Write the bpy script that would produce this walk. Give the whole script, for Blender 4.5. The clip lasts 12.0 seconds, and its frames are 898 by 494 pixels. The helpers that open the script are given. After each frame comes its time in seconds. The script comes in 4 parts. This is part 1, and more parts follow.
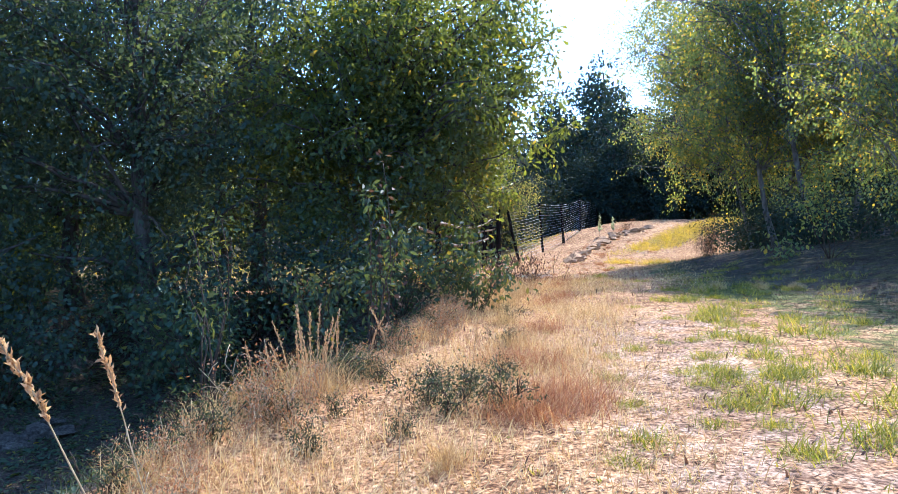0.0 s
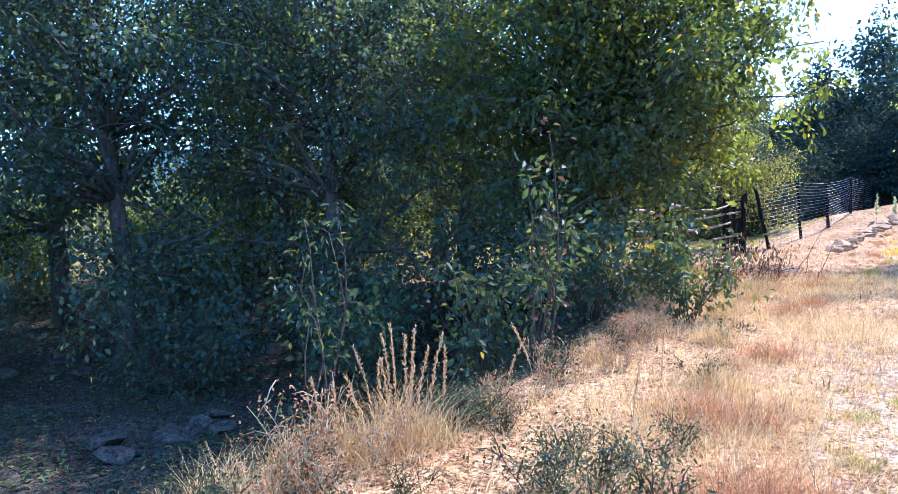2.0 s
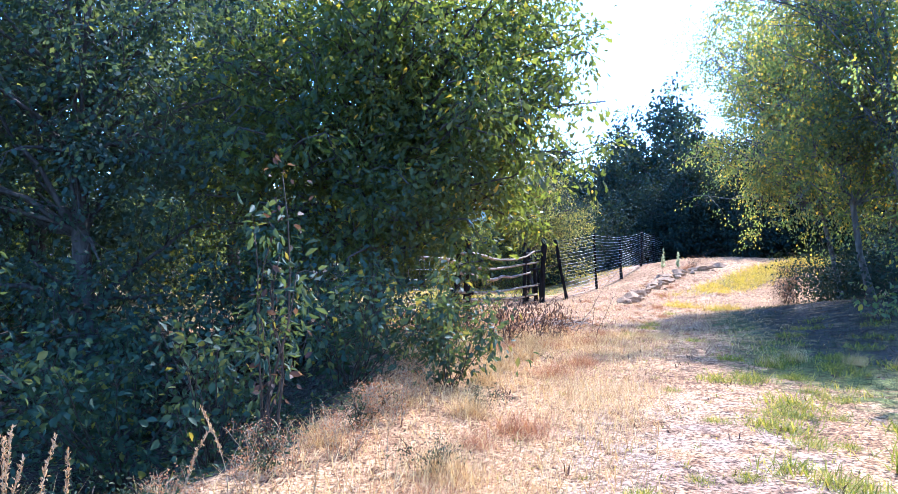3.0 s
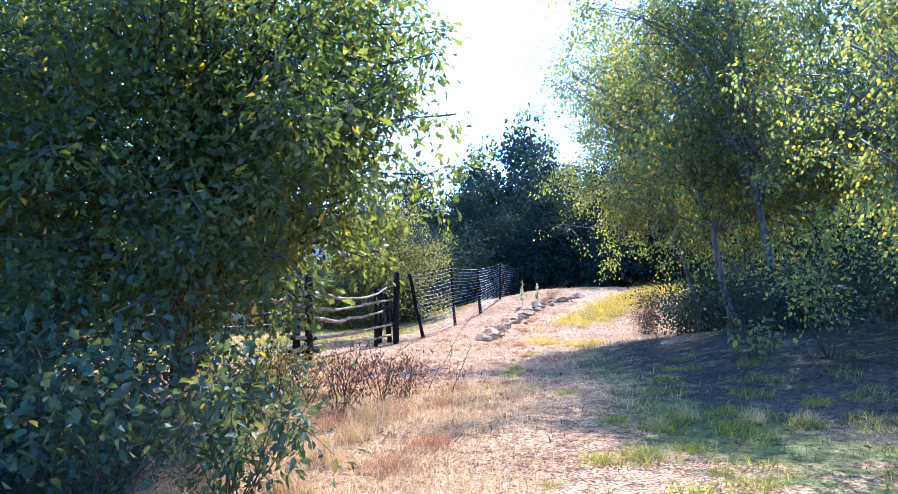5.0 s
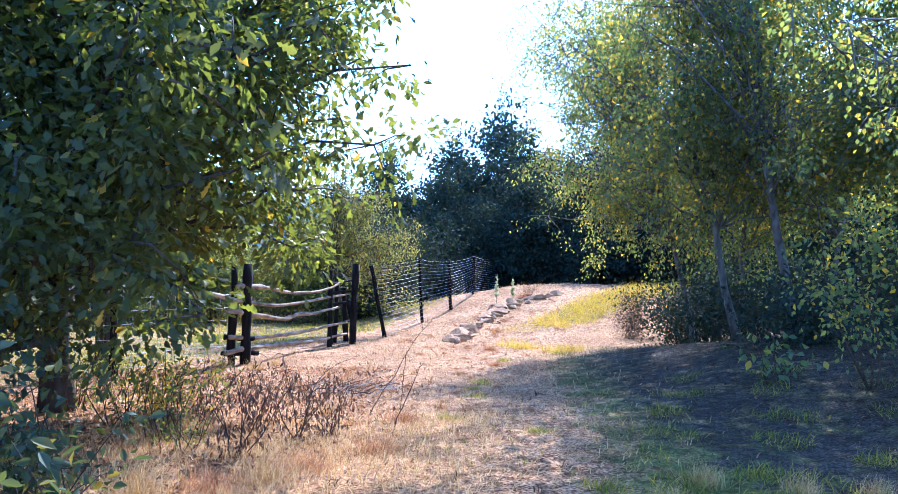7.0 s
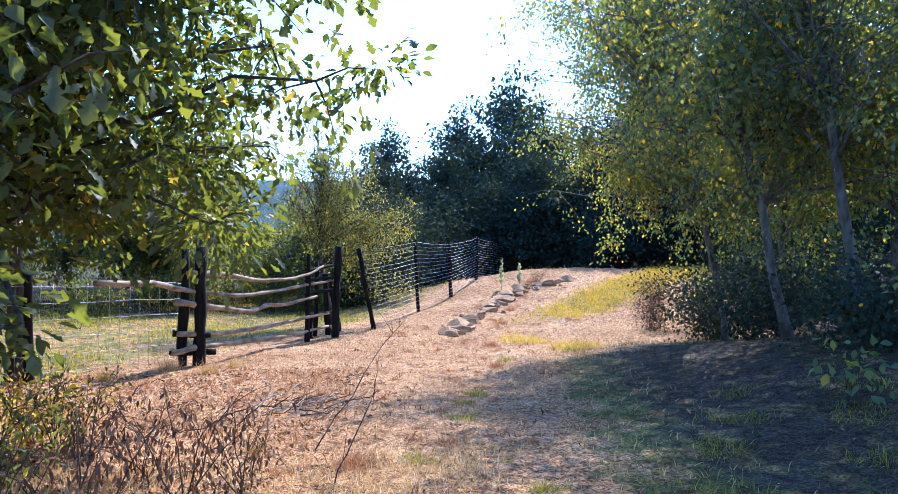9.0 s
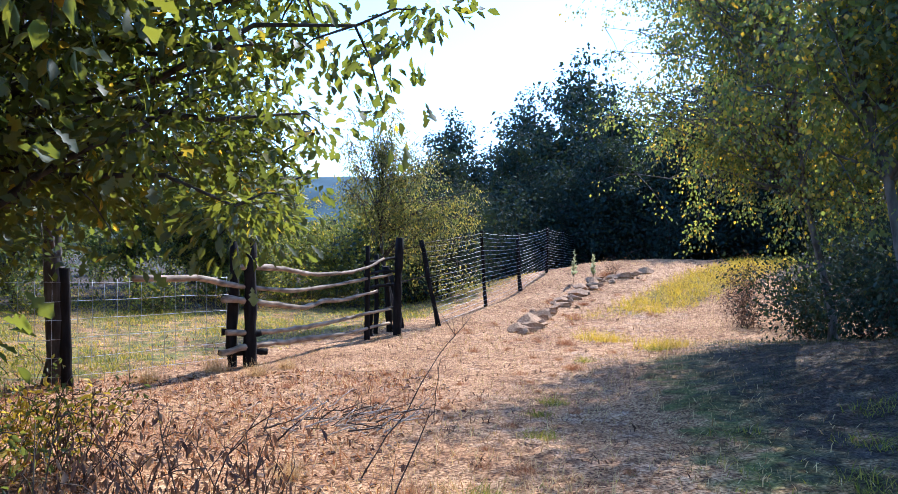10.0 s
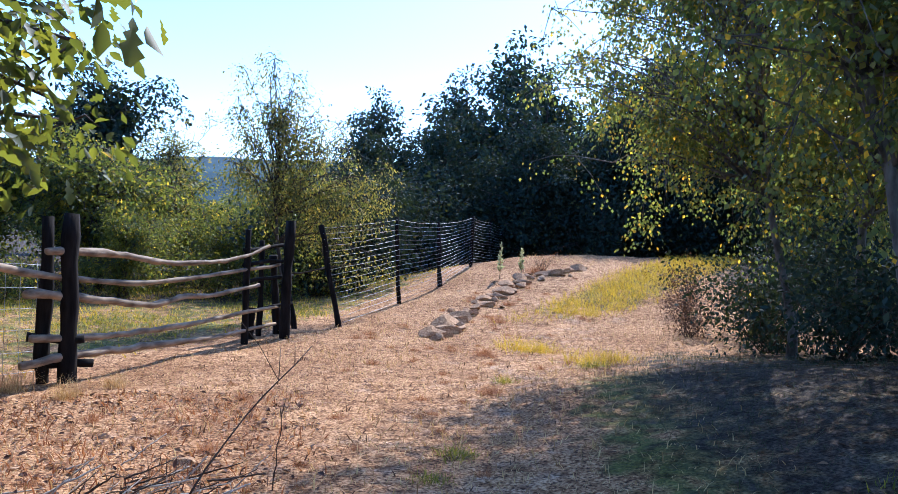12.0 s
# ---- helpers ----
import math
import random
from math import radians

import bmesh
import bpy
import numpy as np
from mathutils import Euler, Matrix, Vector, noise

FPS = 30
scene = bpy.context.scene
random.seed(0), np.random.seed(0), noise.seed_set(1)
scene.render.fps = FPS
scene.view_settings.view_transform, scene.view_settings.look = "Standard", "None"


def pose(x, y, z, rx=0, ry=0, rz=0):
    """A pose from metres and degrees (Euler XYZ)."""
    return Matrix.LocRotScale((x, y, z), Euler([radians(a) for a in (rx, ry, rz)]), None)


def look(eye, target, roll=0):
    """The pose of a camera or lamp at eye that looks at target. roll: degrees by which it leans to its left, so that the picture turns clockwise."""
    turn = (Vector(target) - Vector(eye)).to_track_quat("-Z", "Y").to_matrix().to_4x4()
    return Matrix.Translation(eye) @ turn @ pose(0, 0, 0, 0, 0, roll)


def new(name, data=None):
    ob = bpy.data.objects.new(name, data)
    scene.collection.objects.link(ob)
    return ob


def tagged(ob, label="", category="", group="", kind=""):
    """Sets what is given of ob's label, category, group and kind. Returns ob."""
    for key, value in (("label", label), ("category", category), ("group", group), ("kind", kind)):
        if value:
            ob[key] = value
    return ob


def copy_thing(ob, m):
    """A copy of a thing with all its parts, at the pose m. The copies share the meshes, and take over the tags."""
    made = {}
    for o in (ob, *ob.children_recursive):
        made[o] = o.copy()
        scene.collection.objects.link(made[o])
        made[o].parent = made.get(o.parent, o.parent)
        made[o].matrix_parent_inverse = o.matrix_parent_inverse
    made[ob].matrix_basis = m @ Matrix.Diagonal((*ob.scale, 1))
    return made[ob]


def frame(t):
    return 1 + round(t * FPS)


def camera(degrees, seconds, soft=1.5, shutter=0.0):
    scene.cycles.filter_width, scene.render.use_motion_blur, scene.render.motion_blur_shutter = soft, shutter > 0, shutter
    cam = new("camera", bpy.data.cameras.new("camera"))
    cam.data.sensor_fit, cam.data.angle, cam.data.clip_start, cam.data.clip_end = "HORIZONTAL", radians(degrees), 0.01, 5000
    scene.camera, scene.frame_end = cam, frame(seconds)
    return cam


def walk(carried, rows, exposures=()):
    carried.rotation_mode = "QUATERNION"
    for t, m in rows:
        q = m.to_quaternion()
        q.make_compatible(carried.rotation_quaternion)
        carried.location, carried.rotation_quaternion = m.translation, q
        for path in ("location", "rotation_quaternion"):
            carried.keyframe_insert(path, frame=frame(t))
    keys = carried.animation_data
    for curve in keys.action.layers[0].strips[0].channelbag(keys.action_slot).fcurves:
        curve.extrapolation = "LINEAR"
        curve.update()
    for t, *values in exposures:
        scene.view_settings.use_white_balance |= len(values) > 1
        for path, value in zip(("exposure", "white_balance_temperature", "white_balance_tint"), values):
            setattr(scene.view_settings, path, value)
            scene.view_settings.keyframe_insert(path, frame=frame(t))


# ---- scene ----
cam = camera(62.4, 12.0, 0.6)
PATH = [
    (0, (-0.007, -0.385, 1.247), (0.391, 1.573, 1.166), -1.0),
    (0.5, (0.115, -0.022, 1.231), (0.247, 1.972, 1.154), -1.6),
    (1, (0.307, 0.339, 1.251), (0.24, 2.336, 1.165), -1.8),
    (1.5, (0.517, 0.799, 1.275), (0.29, 2.784, 1.166), -1.8),
    (2, (0.814, 1.177, 1.289), (0.561, 3.157, 1.165), -1.1),
    (2.5, (1.166, 1.579, 1.341), (0.99, 3.567, 1.214), 0.3),
    (3, (1.49, 2.008, 1.375), (1.7, 3.997, 1.36), 1.1),
    (3.5, (1.764, 2.426, 1.389), (2.047, 4.405, 1.449), 2.1),
    (3.7, (1.834, 2.629, 1.405), (2.167, 4.6, 1.467), 2.5),
    (5.3, (2.271, 4.228, 1.485), (2.89, 6.128, 1.562), 0.4),
    (5.5, (2.346, 4.414, 1.47), (2.982, 6.309, 1.539), 1.3),
    (6, (2.605, 4.938, 1.507), (3.243, 6.832, 1.57), 1.3),
    (6.5, (2.837, 5.469, 1.57), (3.472, 7.365, 1.625), 1.4),
    (7, (3.119, 5.958, 1.58), (3.749, 7.856, 1.627), 1.3),
    (7.2, (3.233, 6.128, 1.578), (3.863, 8.025, 1.624), 1.3),
    (8.8, (4.094, 7.841, 1.576), (4.697, 9.748, 1.58), 1.4),
    (9, (4.141, 8.051, 1.583), (4.746, 9.957, 1.583), 1.2),
    (9.5, (4.338, 8.648, 1.533), (4.854, 10.58, 1.522), 1.0),
    (10, (4.464, 9.203, 1.509), (4.895, 11.156, 1.49), 0.6),
    (10.5, (4.656, 9.754, 1.491), (5.073, 11.71, 1.464), 0.5),
    (11, (4.925, 10.303, 1.487), (5.317, 12.264, 1.454), 0.6),
    (11.5, (5.177, 10.844, 1.496), (5.735, 12.764, 1.464), 0.7),
    (12, (5.48, 11.428, 1.485), (6.088, 13.333, 1.443), 2.5),
]
walk(cam, [(t, look(eye, target, roll)) for t, eye, target, roll in PATH], [(0.0, 1.72, 4800, 12), (1.5, 2.04, 4580, 13), (2.5, 2.14, 4350, 14), (7.0, 2.02, 4350, 16), (9.5, 1.58, 4640, 14), (12.0, 1.22, 4720, 15)])

# ---- sky, sun, exposure ----
SUN_AZ, SUN_EL = radians(38), radians(43)
world = bpy.data.worlds.new("sky")
scene.world = world
world.use_nodes = True
wn = world.node_tree.nodes
sky = wn.new("ShaderNodeTexSky")
sky.sky_type = "NISHITA"
sky.sun_disc = False
sky.sun_elevation, sky.sun_rotation = SUN_EL, SUN_AZ
sky.dust_density, sky.air_density, sky.ozone_density = 0.4, 1.1, 4.0
wn["Background"].inputs["Strength"].default_value = 0.145
world.node_tree.links.new(sky.outputs["Color"], wn["Background"].inputs["Color"])
sun_data = bpy.data.lights.new("sun", "SUN")
sun_data.energy, sun_data.angle, sun_data.color = 3.7, radians(0.53), (1.0, 0.83, 0.6)
sun = new("sun", sun_data)
toward_sun = Vector((math.sin(SUN_AZ) * math.cos(SUN_EL), math.cos(SUN_AZ) * math.cos(SUN_EL), math.sin(SUN_EL)))
sun.matrix_world = look(toward_sun * 80, (0, 0, 0))

# ---- materials ----
def ramp_into(nt, factor, stops):
    r = nt.nodes.new("ShaderNodeValToRGB")
    while len(r.color_ramp.elements) < len(stops):
        r.color_ramp.elements.new(0.5)
    for e, (p, c) in zip(r.color_ramp.elements, stops):
        e.position, e.color = p, (*c, 1)
    nt.links.new(factor, r.inputs["Fac"])
    return r.outputs["Color"]


def noise_tex(nt, scale, detail=6.0, stretch=None):
    n = nt.nodes.new("ShaderNodeTexNoise")
    n.inputs["Scale"].default_value, n.inputs["Detail"].default_value = scale, detail
    tc = nt.nodes.new("ShaderNodeTexCoord")
    if stretch:
        mp = nt.nodes.new("ShaderNodeMapping")
        mp.inputs["Scale"].default_value = stretch
        nt.links.new(tc.outputs["Object"], mp.inputs["Vector"])
        nt.links.new(mp.outputs["Vector"], n.inputs["Vector"])
    else:
        nt.links.new(tc.outputs["Object"], n.inputs["Vector"])
    return n.outputs["Fac"]


def mixed(nt, kind, fac, a, b):
    m = nt.nodes.new("ShaderNodeMix")
    m.data_type, m.blend_type = "RGBA", kind
    for key, v in ((0, fac), (6, a), (7, b)):
        if hasattr(v, "is_linked"):
            nt.links.new(v, m.inputs[key])
        else:
            m.inputs[key].default_value = v
    return m.outputs[2]


def fresh(name, rough):
    m = bpy.data.materials.new(name)
    m.use_nodes = True
    nt = m.node_tree
    p = nt.nodes["Principled BSDF"]
    p.inputs["Roughness"].default_value, p.inputs["Specular IOR Level"].default_value = rough, 0.15
    return m, nt, p


def surface(name, dark, light, scale, rough=0.85, bump=0.4, stretch=None, vary=0.35):
    """A rough natural surface: fine grain, broad stains and relief."""
    m, nt, p = fresh(name, rough)
    fine, broad = noise_tex(nt, scale, 8, stretch), noise_tex(nt, scale / 7, 3)
    col = ramp_into(nt, fine, [(0.3, dark), (0.7, light)])
    stain = ramp_into(nt, broad, [(0.35, (1 - vary,) * 3), (0.65, (1.0,) * 3)])
    nt.links.new(mixed(nt, "MULTIPLY", 1.0, col, stain), p.inputs["Base Color"])
    b = nt.nodes.new("ShaderNodeBump")
    b.inputs["Strength"].default_value, b.inputs["Distance"].default_value = bump, 0.02
    nt.links.new(fine, b.inputs["Height"])
    nt.links.new(b.outputs["Normal"], p.inputs["Normal"])
    return m


def foliage(name, stops, through_light, share=0.45, rough=0.42):
    """Leaves or blades: colour by piece, light passing through."""
    m, nt, p = fresh(name, rough)
    rnd = nt.nodes.new("ShaderNodeNewGeometry").outputs["Random Per Island"]
    col = ramp_into(nt, rnd, stops)
    nt.links.new(col, p.inputs["Base Color"])
    p.inputs["Specular IOR Level"].default_value = 0.22
    t = nt.nodes.new("ShaderNodeBsdfTranslucent")
    nt.links.new(mixed(nt, "MULTIPLY", 1.0, col, (*through_light, 1)), t.inputs["Color"])
    mix = nt.nodes.new("ShaderNodeMixShader")
    mix.inputs[0].default_value = share
    nt.links.new(p.outputs[0], mix.inputs[1])
    nt.links.new(t.outputs[0], mix.inputs[2])
    nt.links.new(mix.outputs[0], nt.nodes["Material Output"].inputs["Surface"])
    return m


OAK_LEAF = foliage("oak_leaf", [(0.0, (0.032, 0.052, 0.033)), (0.6, (0.046, 0.073, 0.038)), (0.97, (0.063, 0.09, 0.037)), (1.0, (0.22, 0.19, 0.03))], (6.6, 4.5, 0.6), 0.38, 0.55)
WOOD_LEAF = foliage("wood_leaf", [(0.0, (0.03, 0.05, 0.04)), (0.9, (0.046, 0.072, 0.053)), (1.0, (0.13, 0.16, 0.06))], (3.8, 2.9, 0.9), 0.34, 0.68)
POPLAR_LEAF = foliage("poplar_leaf", [(0.0, (0.05, 0.085, 0.07)), (0.6, (0.08, 0.12, 0.08)), (0.92, (0.15, 0.16, 0.06)), (1.0, (0.34, 0.27, 0.03))], (5.4, 3.9, 0.7), 0.42, 0.5)
PEAR_LEAF = foliage("pear_leaf", [(0.0, (0.055, 0.08, 0.045)), (0.6, (0.12, 0.14, 0.065)), (1.0, (0.27, 0.25, 0.08))], (3.2, 2.5, 0.7), 0.42, 0.5)
# dark green lowered further: shade of backlit trees and hedge is in the colour
SHADED_DARK_LEAF = foliage("shaded_dark_leaf", [(0.0, (0.02, 0.034, 0.028)), (0.9, (0.036, 0.055, 0.042)), (1.0, (0.09, 0.095, 0.035))], (2.6, 2.2, 0.6), 0.14, 0.9)
ORCHARD_LEAF = foliage("orchard_leaf", [(0.0, (0.035, 0.055, 0.035)), (0.7, (0.08, 0.1, 0.045)), (0.94, (0.14, 0.15, 0.04)), (1.0, (0.3, 0.25, 0.04))], (3.9, 3.2, 0.7), 0.46, 0.5)
SHRUB_LEAF = foliage("shrub_leaf", [(0.0, (0.036, 0.06, 0.036)), (0.85, (0.06, 0.088, 0.046)), (1.0, (0.2, 0.18, 0.03))], (3.0, 2.3, 0.7), 0.32, 0.6)
DEAD_LEAF = foliage("dead_leaf", [(0.0, (0.06, 0.035, 0.025)), (0.7, (0.15, 0.085, 0.05)), (1.0, (0.27, 0.17, 0.09))], (1.3, 1.1, 0.8), 0.25, 0.7)
STRAW = foliage("straw", [(0.0, (0.28, 0.155, 0.06)), (0.5, (0.6, 0.4, 0.16)), (1.0, (0.8, 0.61, 0.28))], (1.1, 1.0, 0.8), 0.3, 0.6)
RUSSET = foliage("russet_grass", [(0.0, (0.17, 0.065, 0.03)), (0.6, (0.4, 0.18, 0.075)), (1.0, (0.56, 0.32, 0.14))], (1.2, 1.0, 0.7), 0.35, 0.6)
GREEN_BLADE = foliage("green_blade", [(0.0, (0.09, 0.11, 0.02)), (0.6, (0.23, 0.235, 0.03)), (1.0, (0.46, 0.37, 0.07))], (1.8, 1.6, 0.6), 0.4, 0.5)
# green blades darkened to deepen the shade; olive verge weeds use it too
SHADED_OLIVE_BLADE = foliage("shaded_olive_blade", [(0.0, (0.035, 0.05, 0.02)), (0.85, (0.085, 0.095, 0.04)), (1.0, (0.2, 0.16, 0.09))], (1.2, 1.2, 0.9), 0.3, 0.6)
MULLEIN_LEAF = foliage("mullein_leaf", [(0.0, (0.3, 0.32, 0.2)), (1.0, (0.55, 0.53, 0.36))], (1.3, 1.3, 0.9), 0.55, 0.7)
YELLOW_BLADE = foliage("yellow_blade", [(0.0, (0.28, 0.22, 0.02)), (0.6, (0.56, 0.42, 0.04)), (1.0, (0.68, 0.5, 0.1))], (1.5, 1.35, 0.6), 0.42, 0.5)
BARK = surface("bark", (0.045, 0.035, 0.028), (0.13, 0.11, 0.09), 14, 0.9, 0.8, (1, 1, 0.25))
PALE_BARK = surface("pale_bark", (0.08, 0.07, 0.06), (0.26, 0.24, 0.21), 12, 0.8, 0.5, (1, 1, 0.4))
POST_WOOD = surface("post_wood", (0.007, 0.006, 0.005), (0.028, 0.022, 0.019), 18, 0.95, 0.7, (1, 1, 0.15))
RAIL_WOOD = surface("rail_wood", (0.16, 0.11, 0.07), (0.58, 0.44, 0.29), 16, 0.8, 0.6, (0.3, 0.3, 1))
STONE = surface("stone", (0.28, 0.15, 0.07), (0.72, 0.47, 0.26), 7, 0.95, 0.5, vary=0.4)
TWIG = surface("twig", (0.045, 0.03, 0.02), (0.13, 0.09, 0.06), 25, 0.85, 0.3)
# darker copy of the stone: the hollow's shade is put into its colour
SHADED_STONE = surface("shaded_stone", (0.035, 0.03, 0.022), (0.16, 0.13, 0.1), 6, 0.95, 1.0, vary=0.6)
STALK = surface("stalk", (0.32, 0.23, 0.12), (0.56, 0.43, 0.25), 30, 0.7, 0.2)
BLEACHED = surface("bleached_wood", (0.38, 0.3, 0.21), (0.7, 0.6, 0.47), 30, 0.8, 0.2)
SEED = foliage("seed_head", [(0.0, (0.34, 0.19, 0.085)), (1.0, (0.66, 0.46, 0.25))], (1.2, 1.1, 0.8), 0.4, 0.8)
WIRE, _nt, _p = fresh("galvanised_wire", 0.6)
_p.inputs["Metallic"].default_value = 0.6
_rust = noise_tex(_nt, 6, 4)
_nt.links.new(ramp_into(_nt, _rust, [(0.45, (0.48, 0.48, 0.47)), (0.75, (0.2, 0.15, 0.11))]), _p.inputs["Base Color"])


def ground_material():
    m, nt, p = fresh("dry_ground", 0.95)
    fine, mid, broad, clump = noise_tex(nt, 38, 10), noise_tex(nt, 3.5, 8), noise_tex(nt, 0.9, 6), noise_tex(nt, 9, 8)
    thatch = ramp_into(nt, fine, [(0.36, (0.1, 0.05, 0.025)), (0.5, (0.5, 0.28, 0.125)), (0.64, (0.8, 0.53, 0.28))])
    soil = ramp_into(nt, fine, [(0.36, (0.12, 0.075, 0.045)), (0.5, (0.5, 0.34, 0.225)), (0.64, (0.76, 0.57, 0.41))])
    # dead-leaf brown, kept this dark to deepen the shade under the trees
    shade_litter = ramp_into(nt, fine, [(0.36, (0.03, 0.024, 0.018)), (0.5, (0.075, 0.06, 0.045)), (0.66, (0.16, 0.125, 0.09))])
    green = ramp_into(nt, fine, [(0.3, (0.07, 0.08, 0.025)), (0.6, (0.22, 0.22, 0.05)), (0.75, (0.4, 0.34, 0.1))])

    def weight(key):
        a = nt.nodes.new("ShaderNodeAttribute")
        a.attribute_name = key
        s = nt.nodes.new("ShaderNodeMath")
        s.operation = "MULTIPLY_ADD"
        nt.links.new(mid, s.inputs[0])
        s.inputs[1].default_value = 1.6
        nt.links.new(a.outputs["Fac"], s.inputs[2])
        r = nt.nodes.new("ShaderNodeMapRange")
        r.inputs["From Min"].default_value, r.inputs["From Max"].default_value = 1.1, 1.5
        nt.links.new(s.outputs[0], r.inputs["Value"])
        return r.outputs["Result"]

    col = mixed(nt, "MIX", weight("bare"), thatch, soil)
    col = mixed(nt, "MIX", weight("green"), col, green)
    col = mixed(nt, "MIX", weight("shade_litter"), col, shade_litter)
    stain = ramp_into(nt, broad, [(0.35, (0.66, 0.6, 0.55)), (0.65, (1.0, 1.0, 1.0))])
    col = mixed(nt, "MULTIPLY", 1.0, col, ramp_into(nt, clump, [(0.36, (0.42, 0.35, 0.3)), (0.5, (0.88, 0.84, 0.8)), (0.64, (1.0, 1.0, 1.0))]))
    nt.links.new(mixed(nt, "MULTIPLY", 1.0, col, stain), p.inputs["Base Color"])
    b = nt.nodes.new("ShaderNodeBump")
    b.inputs["Strength"].default_value, b.inputs["Distance"].default_value = 0.8, 0.03
    nt.links.new(fine, b.inputs["Height"])
    nt.links.new(b.outputs["Normal"], p.inputs["Normal"])
    return m


GROUND = ground_material()


# ---- mesh tools ----
def mesh_of(name, verts, faces, material, smooth=False):
    """A mesh from a vertex array and a list of face arrays (each n x 3 or n x 4)."""
    me = bpy.data.meshes.new(name)
    verts = np.asarray(verts, np.float32).reshape(-1, 3)
    faces = [np.asarray(f, np.int32) for f in faces if len(f)]
    loops = np.concatenate([f.ravel() for f in faces])
    totals = np.concatenate([np.full(len(f), f.shape[1], np.int32) for f in faces])
    me.vertices.add(len(verts))
    me.vertices.foreach_set("co", verts.ravel())
    me.loops.add(len(loops))
    me.loops.foreach_set("vertex_index", loops)
    me.polygons.add(len(totals))
    me.polygons.foreach_set("loop_start", np.r_[0, np.cumsum(totals)[:-1]].astype(np.int32))
    me.update(calc_edges=True)
    if smooth:
        me.polygons.foreach_set("use_smooth", np.ones(len(totals), bool))
    me.materials.append(material)
    return me


def part(name, me, parent, label=""):
    ob = new(name, me)
    ob.parent = parent
    return tagged(ob, label)


def thing(name, place, label, category, group="", kind=""):
    ob = new(name)
    ob.empty_display_size = 0.2
    ob.location = place
    return tagged(ob, label, category, group, kind)


def tube(pts, radii, sides=7, rng=None, rough=0.0):
    """Vertices and faces of a tapering tube with closed ends along points."""
    pts, radii = np.asarray(pts, float), np.broadcast_to(np.asarray(radii, float), (len(pts),))
    way = np.gradient(pts, axis=0)
    way /= np.linalg.norm(way, axis=1)[:, None] + 1e-9
    ref = np.where(np.abs(way[:, 2:3]) > 0.9, np.array([[1.0, 0, 0]]), np.array([[0, 0, 1.0]]))
    a = np.cross(way, ref)
    a /= np.linalg.norm(a, axis=1)[:, None]
    b = np.cross(way, a)
    ang = np.linspace(0, 2 * np.pi, sides, endpoint=False)
    rr = radii[:, None] * np.ones(sides)
    if rng is not None and rough:
        rr = rr * (1 + rough * rng.standard_normal(rr.shape))
    v = pts[:, None] + rr[..., None] * (np.cos(ang)[None, :, None] * a[:, None] + np.sin(ang)[None, :, None] * b[:, None])
    n = len(pts)
    i, j = np.meshgrid(np.arange(n - 1), np.arange(sides), indexing="ij")
    k = (j + 1) % sides
    quads = np.stack([i * sides + j, i * sides + k, (i + 1) * sides + k, (i + 1) * sides + j], -1).reshape(-1, 4)
    v = np.concatenate([v.reshape(-1, 3), pts[:1], pts[-1:]])
    c0, c1, s = n * sides, n * sides + 1, np.arange(sides)
    tris = np.concatenate([np.stack([np.full(sides, c0), (s + 1) % sides, s], -1), np.stack([np.full(sides, c1), (n - 1) * sides + s, (n - 1) * sides + (s + 1) % sides], -1)])
    return v, quads, tris


def joined(tubes):
    vs, qs, ts, at = [], [], [], 0
    for v, q, t in tubes:
        vs.append(v), qs.append(q + at), ts.append(t + at)
        at += len(v)
    return np.concatenate(vs), [np.concatenate(qs), np.concatenate(ts)]


def wobble(a, b, n, amount, rng):
    """A crooked line of n points from a to b."""
    u = np.linspace(0, 1, n)[:, None]
    p = np.asarray(a, float) * (1 - u) + np.asarray(b, float) * u
    off = rng.standard_normal((n, 3)) * amount
    off[0] = off[-1] = 0
    off[1:-1] = (off[:-2] + 2 * off[1:-1] + off[2:]) / 3
    return p + off


LEAF = {
    "flat": (np.array([[0, 0, 0], [0.45, 0.5, 0.05], [1, 0, -0.05], [0.45, -0.5, 0.05]]), np.array([[0, 3, 2, 1]])),
    "fold": (np.array([[0, 0, 0], [1, 0, -0.14], [0.22, 0.3, 0.07], [0.55, 0.44, 0.08], [0.22, -0.3, 0.07], [0.55, -0.44, 0.08]]), np.array([[0, 1, 3, 2], [0, 4, 5, 1]])),
}
_x = [0.0, 0.2, 0.3, 0.45, 0.56, 0.72, 0.83, 1.0]
_w = [0.03, 0.2, 0.11, 0.4, 0.2, 0.5, 0.3, 0.12]
LEAF["lobed"] = (
    np.array([[x, 0, -0.15 * x * x] for x in _x] + [[x, w, 0.12 * w - 0.15 * x * x] for x, w in zip(_x, _w)] + [[x, -w, 0.12 * w - 0.15 * x * x] for x, w in zip(_x, _w)]),
    np.array([[k, k + 1, k + 9, k + 8] for k in range(7)] + [[k + 1, k, k + 16, k + 17] for k in range(7)]),
)


